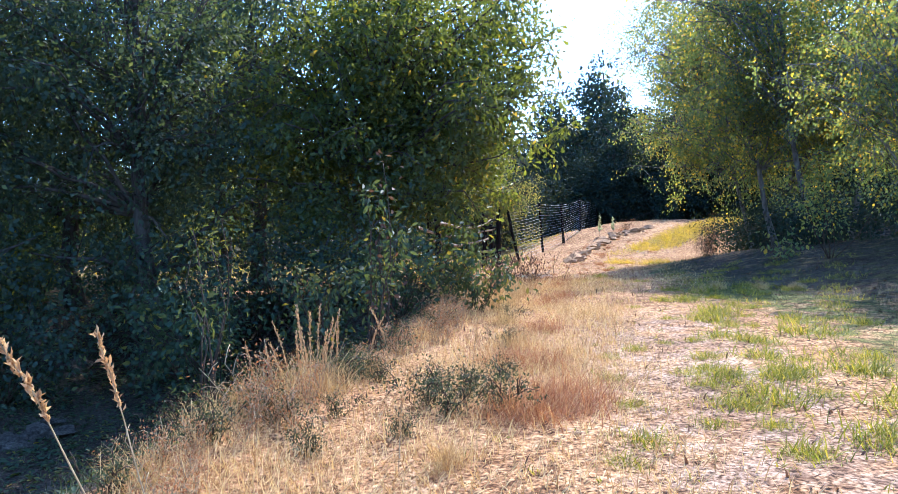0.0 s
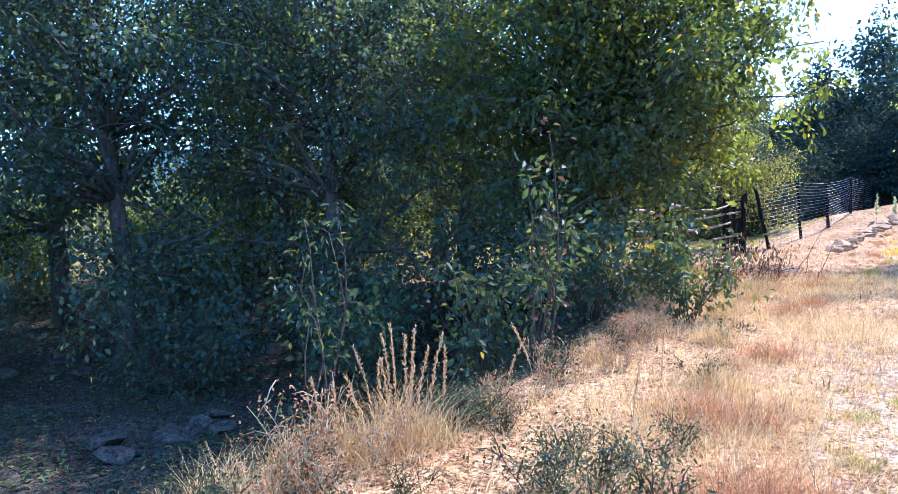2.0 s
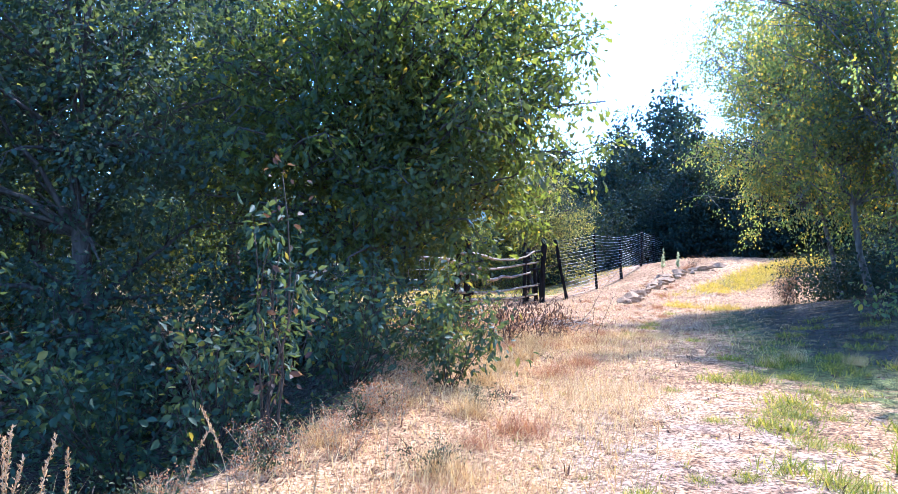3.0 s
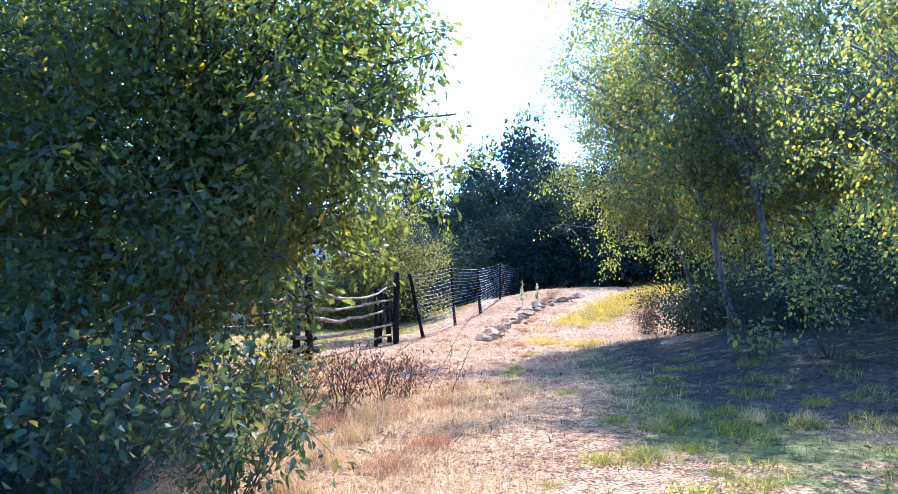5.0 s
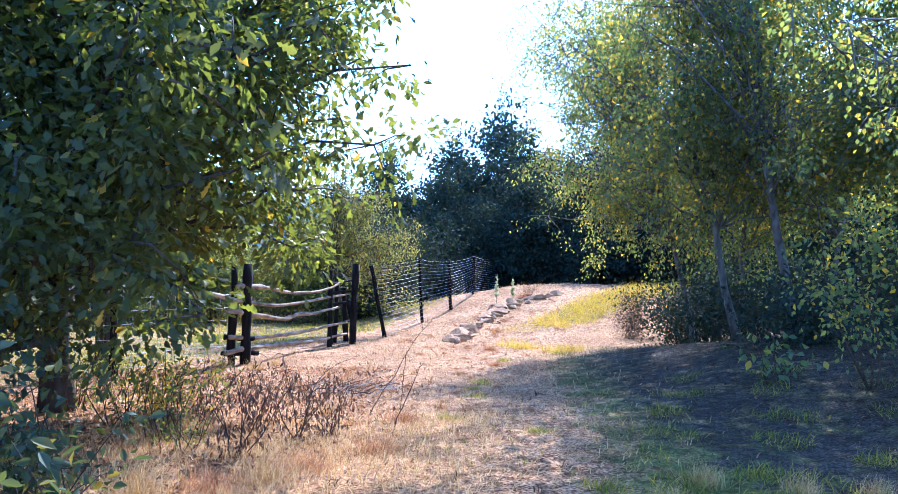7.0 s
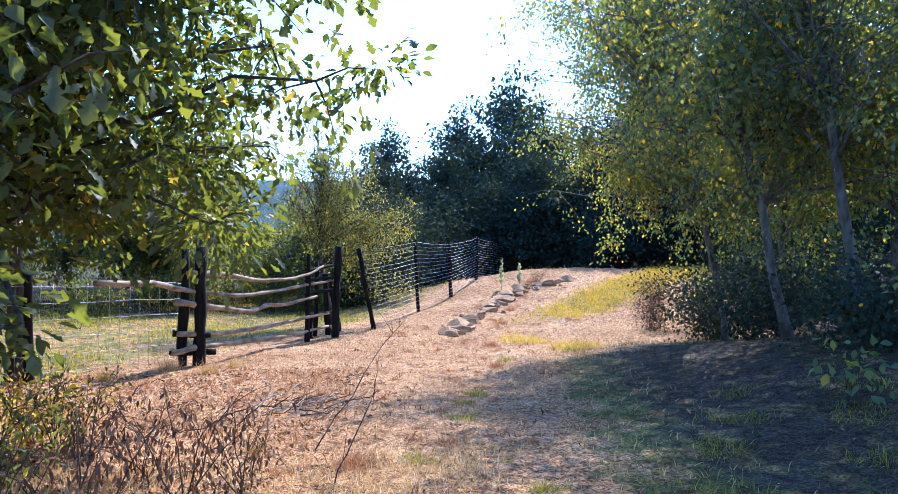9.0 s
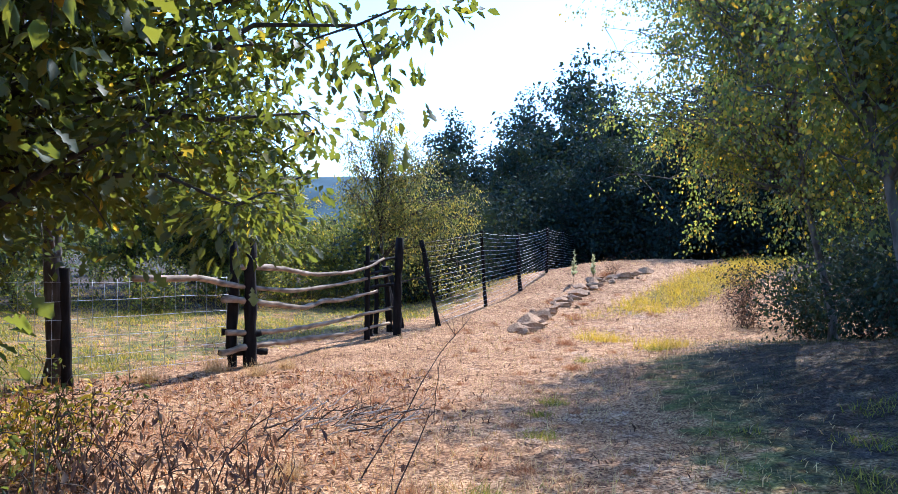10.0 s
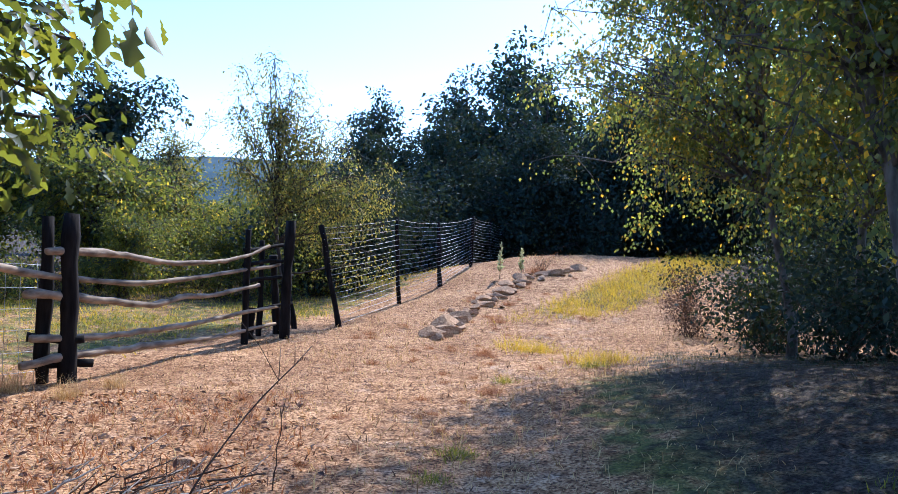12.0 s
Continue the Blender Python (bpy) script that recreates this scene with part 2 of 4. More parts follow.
def leaves(places, ways, size, width, shape, rng, flatness=0.6):
    """Many leaves: at places, pointing along ways, faces turned up by flatness."""
    n = len(places)
    ways = ways / (np.linalg.norm(ways, axis=1)[:, None] + 1e-9)
    up = rng.standard_normal((n, 3)) * (1 - flatness) + np.array([0, 0, flatness])
    side = np.cross(up, ways)
    side /= np.linalg.norm(side, axis=1)[:, None] + 1e-9
    up = np.cross(ways, side)
    unit, quads = LEAF[shape]
    s = (size * rng.uniform(0.6, 1.25, n))[:, None, None]
    v = places[:, None] + s * (unit[None, :, 0:1] * ways[:, None] + width * unit[None, :, 1:2] * side[:, None] + unit[None, :, 2:3] * up[:, None])
    f = quads[None] + (np.arange(n) * len(unit))[:, None, None]
    return v.reshape(-1, 3), f.reshape(-1, 4)


def blades(places, height, width, lean, rng, bend=0.5):
    """Many grass blades of two pieces each."""
    n = len(places)
    h = height * rng.uniform(0.5, 1.3, n)
    ang = rng.uniform(0, 2 * np.pi, n)
    out = np.stack([np.cos(ang), np.sin(ang), np.zeros(n)], -1)
    side = np.stack([-np.sin(ang + 0.8), np.cos(ang + 0.8), np.zeros(n)], -1) * (width * rng.uniform(0.6, 1.3, n))[:, None] / 2
    tilt = np.abs(rng.normal(lean, lean * 0.5 + 0.05, n))
    mid = places + 0.55 * h[:, None] * (out * np.sin(tilt)[:, None] + np.array([0, 0, 1]) * np.cos(tilt)[:, None])
    t2 = tilt + bend * rng.uniform(0.3, 1.4, n)
    tip = mid + 0.5 * h[:, None] * (out * np.sin(t2)[:, None] + np.array([0, 0, 1]) * np.cos(t2)[:, None])
    v = np.stack([places - side, places + side, mid + 0.7 * side, mid - 0.7 * side, tip], 1)
    base = (np.arange(n) * 5)[:, None]
    return v.reshape(-1, 3), [base + np.array([[0, 1, 2, 3]]), base + np.array([[3, 2, 4]])]


# ---- the lie of the land ----
def ease(a, b, v):
    t = np.clip((np.asarray(v, float) - a) / (b - a), 0, 1)
    return t * t * (3 - 2 * t)


def bank_edge(y):
    """x of the upper edge of the bank above the hollow."""
    return np.interp(y, [-8, 3.2, 4.7, 7.5, 10.5, 13, 16], [-1.6, -0.75, -0.05, 1.5, 2.1, 1.2, -3.0])


def height(x, y):
    x, y = np.asarray(x, float), np.asarray(y, float)
    z = -0.42 * ease(10.5, 20.5, y) + (1.4 * ease(21, 33, y) - 0.8 * ease(31.5, 36, y)) * ease(7, 16, x)
    z = z - 1.25 * ease(-0.1, 3.4, bank_edge(y) - x) * ease(20, 12, y)
    z = z + 0.7 * ease(7.5, 13, x) * ease(23, 16, y)
    near = ease(60, 30, np.hypot(x - 4, y - 12))
    return z + near * (0.022 * np.sin(2.1 * x + 0.7 * y) * np.sin(1.3 * y - 0.6 * x + 1) + 0.012 * np.sin(5.3 * x + 2) * np.sin(4.7 * y + 0.5 * x))


def path_x(y):
    """x of the middle of the trodden path."""
    return np.interp(y, [-6, 3, 6, 9.5, 12.5, 18, 23, 28, 40], [0.6, 2.3, 3.3, 4.6, 6.1, 8.2, 11.2, 15.2, 26])


def yellow_bank(x, y):
    """How grassy the sunlit yellow strip beside the path's far end is."""
    d = x - 13.3 - 1.3 * (y - 25.8)
    return ease(-1.9, -0.7, d) * ease(1.9, 0.8, d) * ease(24.6, 26.2, y) * ease(33, 31, y)


def on(x, y, dz=0.0):
    return (x, y, float(height(x, y)) + dz)


def build_ground():
    def axis(lo, hi, step):
        inner = np.arange(lo, hi + step / 2, step)
        outer = step * 1.35 ** np.arange(1, 31)
        reach = np.cumsum(outer)
        return np.concatenate([lo - reach[::-1], inner, hi + reach])

    xs, ys = axis(-9, 19, 0.18), axis(-2, 34, 0.18)
    X, Y = np.meshgrid(xs, ys, indexing="ij")
    Z = height(X, Y)
    n, m = X.shape
    i, j = np.meshgrid(np.arange(n - 1), np.arange(m - 1), indexing="ij")
    q = np.stack([i * m + j, (i + 1) * m + j, (i + 1) * m + j + 1, i * m + j + 1], -1).reshape(-1, 4)
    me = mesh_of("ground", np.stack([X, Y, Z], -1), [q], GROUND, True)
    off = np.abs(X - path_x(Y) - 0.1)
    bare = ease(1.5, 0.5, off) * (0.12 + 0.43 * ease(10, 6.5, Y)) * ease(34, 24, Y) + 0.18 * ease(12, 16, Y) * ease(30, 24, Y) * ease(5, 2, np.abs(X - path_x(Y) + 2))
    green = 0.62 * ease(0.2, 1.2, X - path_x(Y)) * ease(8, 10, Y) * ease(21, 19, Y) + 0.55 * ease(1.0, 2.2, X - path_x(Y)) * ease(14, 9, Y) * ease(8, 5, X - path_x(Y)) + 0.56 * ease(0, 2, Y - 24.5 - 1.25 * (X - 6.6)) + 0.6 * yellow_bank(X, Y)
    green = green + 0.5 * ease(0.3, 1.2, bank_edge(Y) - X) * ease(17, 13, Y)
    # dead-leaf cover, spread to darken shaded ground: hollow, right side, far orchard
    shade_litter = 0.95 * ease(0.1, 0.9, bank_edge(Y) - X) * ease(19, 15, Y) + 0.7 * ease(0.6 + 2.2 * ease(12, 7, Y), 2.2 + 2.6 * ease(12, 7, Y), X - path_x(Y)) * ease(23.5, 20.5, Y) + 0.75 * ease(17, 20, X) + 0.8 * ease(28.5, 31, Y - 0.6 * np.clip(X - 7, 0, 9))
    for key, values in (("bare", bare), ("green", green), ("shade_litter", shade_litter)):
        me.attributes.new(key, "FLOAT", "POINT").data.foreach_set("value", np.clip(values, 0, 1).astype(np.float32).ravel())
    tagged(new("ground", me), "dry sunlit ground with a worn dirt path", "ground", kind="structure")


build_ground()


def build_hills():
    # distance haze is mixed into this blue-green colour
    m = surface("haze_blue_hillside", (0.03, 0.06, 0.075), (0.07, 0.12, 0.13), 0.02, 1.0, 0.0)
    rng = np.random.default_rng(5)
    u = np.linspace(-1, 1, 121)
    ridge = 64 + 8 * np.sin(5 * u + 1.2) + 7 * np.sin(13 * u) + 3 * np.sin(31 * u + 2) + rng.normal(0, 0.8, 121)
    rows = []
    for k, (far, rise) in enumerate(((620, -2), (700, 0.25), (790, 0.62), (900, 1.0), (1050, 0.8), (1200, -0.05))):
        ang = u * radians(75)
        rows.append(np.stack([far * np.sin(ang), far * np.cos(ang), ridge * rise if rise > 0 else np.full(121, -3.0)], -1))
    v = np.concatenate(rows)
    i, j = np.meshgrid(np.arange(5), np.arange(120), indexing="ij")
    q = np.stack([i * 121 + j, i * 121 + j + 1, (i + 1) * 121 + j + 1, (i + 1) * 121 + j], -1).reshape(-1, 4)
    tagged(new("backdrop", mesh_of("backdrop", v, [q], m, True)), "wooded hills far away, painted in the blue of distance haze", "hills", kind="structure")


build_hills()


# ---- trees ----
def make_tree(name, place, label, lobes, tall, girth, leaf, n_leaf, n_limb, seed, size=0.1, width=0.6, shape="fold", lean=(0, 0), droop=0.3, clump=0.35, bark=None, group="", stems=1, category="tree", inner=0, twigs=4, lobed=0, inner_size=1.7, uneven=0.9, pad=0.35, lobed_size=1.15):
    """A tree: a tapering trunk, limbs that reach into the lobes of the crown, and leaves in clumps round their twigs.
    lobes: centre and radii, from the tree's foot."""
    rng = np.random.default_rng(seed)
    bark = bark or BARK
    root = thing(name, place, label, category, group)
    lobes = np.asarray(lobes, float)
    trunks = []
    for s in range(stems):
        foot = np.array([0, 0, -0.15]) + (rng.normal(0, 0.18, 3) * [1, 1, 0] if s else 0)
        top = np.array([lean[0], lean[1], tall * 0.9]) + (rng.normal(0, 0.16 * tall, 3) * [1, 1, 0.2] if s else 0)
        line = wobble(foot, top, 10, 0.02 * tall, rng)
        rad = girth * (1 - 0.85 * np.linspace(0, 1, 10)) * (0.75 if s else 1)
        rad[0] *= 1.35
        trunks.append((line, rad))
        v, f = joined([tube(line, rad, 9, rng, 0.05)])
        part("trunk", mesh_of("trunk", v, f, bark, True), root)
    vol = lobes[:, 3] * lobes[:, 4] * lobes[:, 5]
    pick = rng.choice(len(lobes), n_limb, p=vol / vol.sum())
    d = rng.standard_normal((n_limb, 3))
    d /= np.linalg.norm(d, axis=1)[:, None]
    ends = lobes[pick, :3] + d * lobes[pick, 3:6] * rng.uniform(0.45, 1.12, n_limb)[:, None]
    limbs, tips = [], []
    for e in ends:
        line, rad = trunks[rng.integers(len(trunks))]
        k = int(np.clip(np.searchsorted(line[:, 2], e[2] * rng.uniform(0.45, 0.8)), 1, 8))
        a = line[k]
        mid = a * 0.5 + e * 0.5 + np.array([0, 0, 0.12 * np.linalg.norm(e - a)])
        u = np.linspace(0, 1, 6)[:, None]
        p = (1 - u) ** 2 * a + 2 * u * (1 - u) * mid + u**2 * e + rng.normal(0, 0.02, (6, 3)) * np.linalg.norm(e - a) * (u > 0)
        limbs.append(tube(p, rad[k] * 0.36 * (1 - 0.85 * u[:, 0]) + 0.004, 5))
        tips.append(p[-1])
        for _ in range(twigs):
            b = p[rng.integers(2, 6)]
            c = b + np.clip(rng.normal(0, 1, 3), -1.4, 1.4) * lobes[:, 3:6].mean() * 0.33 + np.array([0, 0, -droop * 0.4])
            limbs.append(tube(np.stack([b, (b + c) / 2 + [0, 0, 0.06], c]), [0.012, 0.008, 0.003], 3))
            tips += [c, (b + c) / 2]
    v, f = joined(limbs)
    tagged(part("branchwork", mesh_of("branchwork", v, f, bark, True), root), kind="stuff")
    tips = np.array(tips)
    heavy = rng.lognormal(0, uneven, len(tips))
    pick = rng.choice(len(tips), n_leaf, p=heavy / heavy.sum())
    face = rng.normal(0, 0.45, (len(tips), 3)) + [0, 0, 1]
    face /= np.linalg.norm(face, axis=1)[:, None]
    reach = clump * (0.6 + 0.4 * np.clip(heavy, 0, 2.5))
    off = rng.standard_normal((n_leaf, 3))
    off *= (rng.uniform(0, 1, n_leaf) ** 0.5 * reach[pick] / (np.linalg.norm(off, axis=1) + 1e-9))[:, None]
    off -= face[pick] * ((off * face[pick]).sum(1) * (1 - pad))[:, None]
    off[:, 2] -= droop * np.linalg.norm(off, axis=1) * rng.uniform(0.2, 1.3, n_leaf)
    places = tips[pick] + off
    ways = off + rng.standard_normal((n_leaf, 3)) * 0.25 * clump + np.array([0, 0, -droop]) * clump
    v, q = leaves(places, ways, size, width, shape, rng)
    if lobed:
        k = rng.integers(n_leaf, size=lobed)
        vl, ql = leaves(places[k] + rng.normal(0, 0.12, (lobed, 3)), ways[k], size * lobed_size, width, "lobed", rng)
        tagged(part("lobed_leaves", mesh_of("lobed_leaves", vl, [ql], leaf), root, "broad lobed leaves"), kind="stuff")
    if inner:
        k = rng.choice(len(lobes), inner, p=vol / vol.sum())
        d = rng.standard_normal((inner, 3))
        d *= (rng.uniform(0.05, 0.5, inner) ** 0.6 / np.linalg.norm(d, axis=1))[:, None]
        vi, qi = leaves(lobes[k, :3] + d * lobes[k, 3:6], rng.standard_normal((inner, 3)), size * inner_size, 0.52, "flat", rng, 0.3)
        tagged(part("inner_foliage", mesh_of("inner_foliage", vi, [qi], leaf), root), kind="stuff")
    tagged(part("crown", mesh_of("crown", v, [q], leaf), root), kind="stuff")
    return root


def stand(ob, spots):
    """Further trees like ob, at x, y, turn, size."""
    for x, y, turn, s in spots:
        copy_thing(ob, Matrix.Translation(on(x, y)) @ pose(0, 0, 0, 0, 0, turn) @ Matrix.Diagonal((s, s, s, 1)))


# the oak that hangs over the path's left edge
make_tree("oak_tree", on(1.6, 15.4), "large green oak with yellowing lobed leaves, low crown beside the path",
          [(1.5, -1.6, 3.2, 1.8, 1.7, 1.1), (-0.2, -2.7, 3.1, 1.9, 1.5, 1.6), (2.3, -2.0, 4.4, 1.5, 1.5, 1.3), (0.2, -1.0, 5.4, 2.8, 2.4, 1.6), (0.3, -3.0, 1.7, 1.5, 1.1, 0.9), (-1.9, -1.8, 2.8, 1.5, 1.8, 1.6), (1.0, -0.8, 1.8, 0.9, 0.9, 0.7), (-1.2, -3.4, 1.4, 1.3, 0.9, 0.8),
           (2.35, 0.0, 2.8, 0.85, 1.2, 1.1), (2.5, 1.2, 2.6, 0.7, 0.8, 0.8), (2.7, 1.2, 1.9, 0.5, 0.5, 0.6), (1.2, -3.4, 3.2, 1.2, 1.1, 1.1), (0.6, -3.8, 2.2, 1.0, 0.9, 0.8), (1.7, -0.9, 3.9, 1.6, 1.4, 1.6), (2.5, 0.2, 4.4, 0.9, 1.1, 0.9), (-0.6, -3.2, 4.6, 1.8, 1.4, 1.3), (2.6, -1.2, 5.2, 1.3, 1.3, 1.0), (1.85, -2.6, 3.7, 1.1, 1.0, 1.0), (2.4, 0.1, 2.9, 0.9, 1.1, 1.1), (2.5, 0.7, 2.3, 0.8, 0.8, 0.7), (2.6, -0.5, 3.5, 0.75, 0.9, 0.8), (1.8, -4.3, 4.05, 0.8, 0.7, 0.6), (2.2, -3.7, 4.9, 0.8, 0.8, 0.7), (1.4, -4.6, 3.5, 0.8, 0.6, 0.6), (1.0, -4.2, 4.8, 1.0, 0.9, 0.8), (2.3, -3.4, 5.6, 0.9, 0.9, 0.7)],
          7.2, 0.17, OAK_LEAF, 32000, 210, 11, 0.1, 0.6, "fold", droop=0.3, clump=0.32, inner=16000, lobed=13000, inner_size=1.0, uneven=0.8, lobed_size=1.35)
make_tree("oak_tree", on(1.55, 19.7), "oak with a stout dark trunk beside the orchard netting",
          [(0, -0.6, 3.6, 1.5, 1.5, 1.3), (-0.7, -0.4, 4.8, 1.5, 1.5, 1.3)], 5.8, 0.16, WOOD_LEAF, 8000, 40, 12, 0.1, 0.6, "flat", clump=0.4)

# the wood over and behind the hollow
wood = make_tree("woodland_tree", on(-2.6, 13.2), "tall dark green broadleaf tree standing in the hollow",
                 [(0, 0, 5.6, 2.6, 2.6, 2.4), (1.2, -0.8, 3.4, 2.0, 2.0, 1.5), (-1.5, 0.6, 3.6, 2.0, 2.0, 1.6), (0.3, 0.9, 7.6, 1.8, 1.8, 1.5), (0.2, -1.5, 2.0, 1.7, 1.3, 1.0)],
                 8.6, 0.17, WOOD_LEAF, 18000, 60, 21, 0.095, 0.65, "flat", clump=0.42, group="trees of the hollow", inner=5000, inner_size=1.1)
stand(wood, [(-5.8, 12.0, 70, 1.0), (-4.6, 16.5, 200, 1.15), (-0.9, 17.5, 130, 1.05), (-8.8, 15.0, 310, 1.2), (-9.6, 10.2, 20, 1.0), (-12.5, 12.5, 110, 1.25), (-7.0, 20.5, 250, 1.2), (-2.2, 21.8, 40, 1.1), (-13.5, 7.0, 290, 1.15), (-3.8, 25.0, 330, 1.15)])

# the poplars and birches of the shaded right side
poplar = make_tree("poplar_tree", on(12.3, 16.95), "slender pale-stemmed poplar with yellow-green hanging leaves",
                   [(-0.6, -0.6, 5.4, 2.2, 2.2, 2.2), (-1.6, -0.4, 3.6, 1.6, 1.5, 1.3), (0.9, -1.6, 3.4, 1.9, 1.6, 1.5), (0.0, 0.2, 8.0, 1.7, 1.7, 1.7), (0.6, 0.8, 4.0, 1.9, 1.9, 1.5)],
                   9.2, 0.075, POPLAR_LEAF, 18000, 95, 31, 0.075, 0.8, "flat", lean=(-1.3, 0.5), droop=0.7, clump=0.3, bark=PALE_BARK, group="trees of the shaded side", inner=8000)
stand(poplar, [(16.2, 21.6, 95, 1.1), (13.6, 13.0, 150, 0.95), (15.8, 18.6, 230, 1.15), (15.4, 15.0, 280, 1.1), (11.4, 8.6, 330, 0.95), (12.4, 4.2, 15, 1.0)])

make_tree("poplar_tree", on(14.0, 20.6), "leaning poplar whose yellow-green boughs hang over the path",
          [(-1.9, 1.4, 6.2, 1.9, 1.7, 2.0), (-2.5, 1.7, 4.2, 1.1, 1.1, 1.3), (-0.6, 0.6, 7.8, 1.8, 1.8, 1.6), (-1.0, 0.9, 4.0, 1.4, 1.4, 1.3), (-3.0, 1.9, 7.2, 1.0, 1.0, 0.9), (0.2, 0.2, 3.0, 1.3, 1.3, 1.2), (-3.5, -2.2, 5.3, 1.2, 1.3, 0.9), (-2.6, -1.0, 6.8, 1.5, 1.5, 1.1), (-4.3, -3.4, 5.6, 1.1, 1.2, 0.8), (-3.2, -3.0, 7.0, 1.2, 1.3, 0.9), (-1.6, 1.8, 7.8, 2.2, 2.2, 1.1)],
          9.0, 0.075, POPLAR_LEAF, 40000, 190, 32, 0.062, 0.8, "flat", lean=(-1.4, 0.8), droop=0.9, clump=0.26, uneven=1.1, bark=PALE_BARK, group="trees of the shaded side", inner=7000)

make_tree("poplar_tree", on(9.7, 9.9), "thin young poplar with a bright backlit bough above the path",
          [(-1.9, 0.1, 3.3, 0.9, 0.9, 0.6), (-0.7, 0.4, 3.7, 1.0, 1.0, 0.8), (-1.3, 0.4, 2.7, 0.6, 0.6, 0.5), (-0.1, 0.3, 2.2, 0.7, 0.7, 0.6), (0.1, 0.2, 4.6, 1.0, 1.0, 0.8)],
          5.4, 0.035, POPLAR_LEAF, 9000, 60, 33, 0.055, 0.8, "fold", lean=(-0.5, 0.2), droop=0.5, clump=0.2, bark=PALE_BARK, group="trees of the shaded side")

make_tree("poplar_tree", on(12.5, 15.75), "leaning pale poplar whose high boughs shade the path",
          [(-3.1, 1.0, 6.3, 1.3, 1.3, 0.9), (-1.7, 1.5, 6.9, 1.4, 1.4, 1.2), (-3.7, 0.0, 5.8, 0.9, 1.0, 0.7), (-1.4, 0.2, 5.0, 1.2, 1.2, 1.0), (-0.5, 0.3, 3.8, 1.2, 1.2, 1.0)],
          8.2, 0.085, POPLAR_LEAF, 9500, 70, 34, 0.07, 0.8, "flat", lean=(-1.2, 0.4), droop=0.6, clump=0.29, bark=PALE_BARK, group="trees of the shaded side")

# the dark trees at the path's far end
dark = make_tree("dark_tree", on(20.9, 48.0), "dense dark green tree at the far end of the path, its shaded side put into the colour",
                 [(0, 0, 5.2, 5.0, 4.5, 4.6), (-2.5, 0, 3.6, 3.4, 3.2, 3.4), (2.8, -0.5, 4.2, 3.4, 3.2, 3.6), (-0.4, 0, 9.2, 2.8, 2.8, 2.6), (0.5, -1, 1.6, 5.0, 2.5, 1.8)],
                 12.0, 0.26, SHADED_DARK_LEAF, 15000, 120, 41, 0.27, 0.65, "flat", clump=0.6, group="trees at the far end", inner=5200, twigs=2, inner_size=1.4, uneven=0.7, pad=0.6)
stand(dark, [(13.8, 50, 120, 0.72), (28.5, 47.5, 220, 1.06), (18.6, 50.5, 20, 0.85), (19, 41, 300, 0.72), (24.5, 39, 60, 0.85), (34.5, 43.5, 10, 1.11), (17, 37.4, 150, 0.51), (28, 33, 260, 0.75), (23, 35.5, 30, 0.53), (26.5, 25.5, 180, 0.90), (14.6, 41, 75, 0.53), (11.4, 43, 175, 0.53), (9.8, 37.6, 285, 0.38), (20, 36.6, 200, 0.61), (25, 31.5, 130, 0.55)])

# the pear tree behind the fence
make_tree("pear_tree", on(7.02, 26.7), "young pear tree with olive-green leaves behind the wooden fence",
          [(-0.55, 0, 4.75, 0.6, 0.5, 0.55), (-0.95, 0, 4.1, 0.6, 0.6, 0.45), (0.0, 0, 4.1, 0.65, 0.6, 0.5), (0.75, 0, 3.6, 0.65, 0.6, 0.45), (-0.95, 0, 3.3, 0.55, 0.6, 0.35), (-0.1, 0, 3.4, 0.7, 0.6, 0.4), (1.35, -0.1, 3.15, 0.5, 0.5, 0.4), (0.6, 0, 2.8, 0.8, 0.7, 0.4), (-0.6, 0, 2.65, 0.7, 0.6, 0.35), (1.7, -0.15, 2.5, 0.4, 0.45, 0.55), (1.9, -0.2, 1.6, 0.28, 0.35, 0.7), (0.9, 0, 2.1, 0.5, 0.5, 0.45), (0.2, 0, 1.9, 0.3, 0.35, 0.5)],
          5.4, 0.05, PEAR_LEAF, 17000, 60, 51, 0.062, 0.55, "flat", lean=(-0.55, 0.1), droop=0.5, clump=0.27, uneven=0.6, pad=0.7, twigs=6)

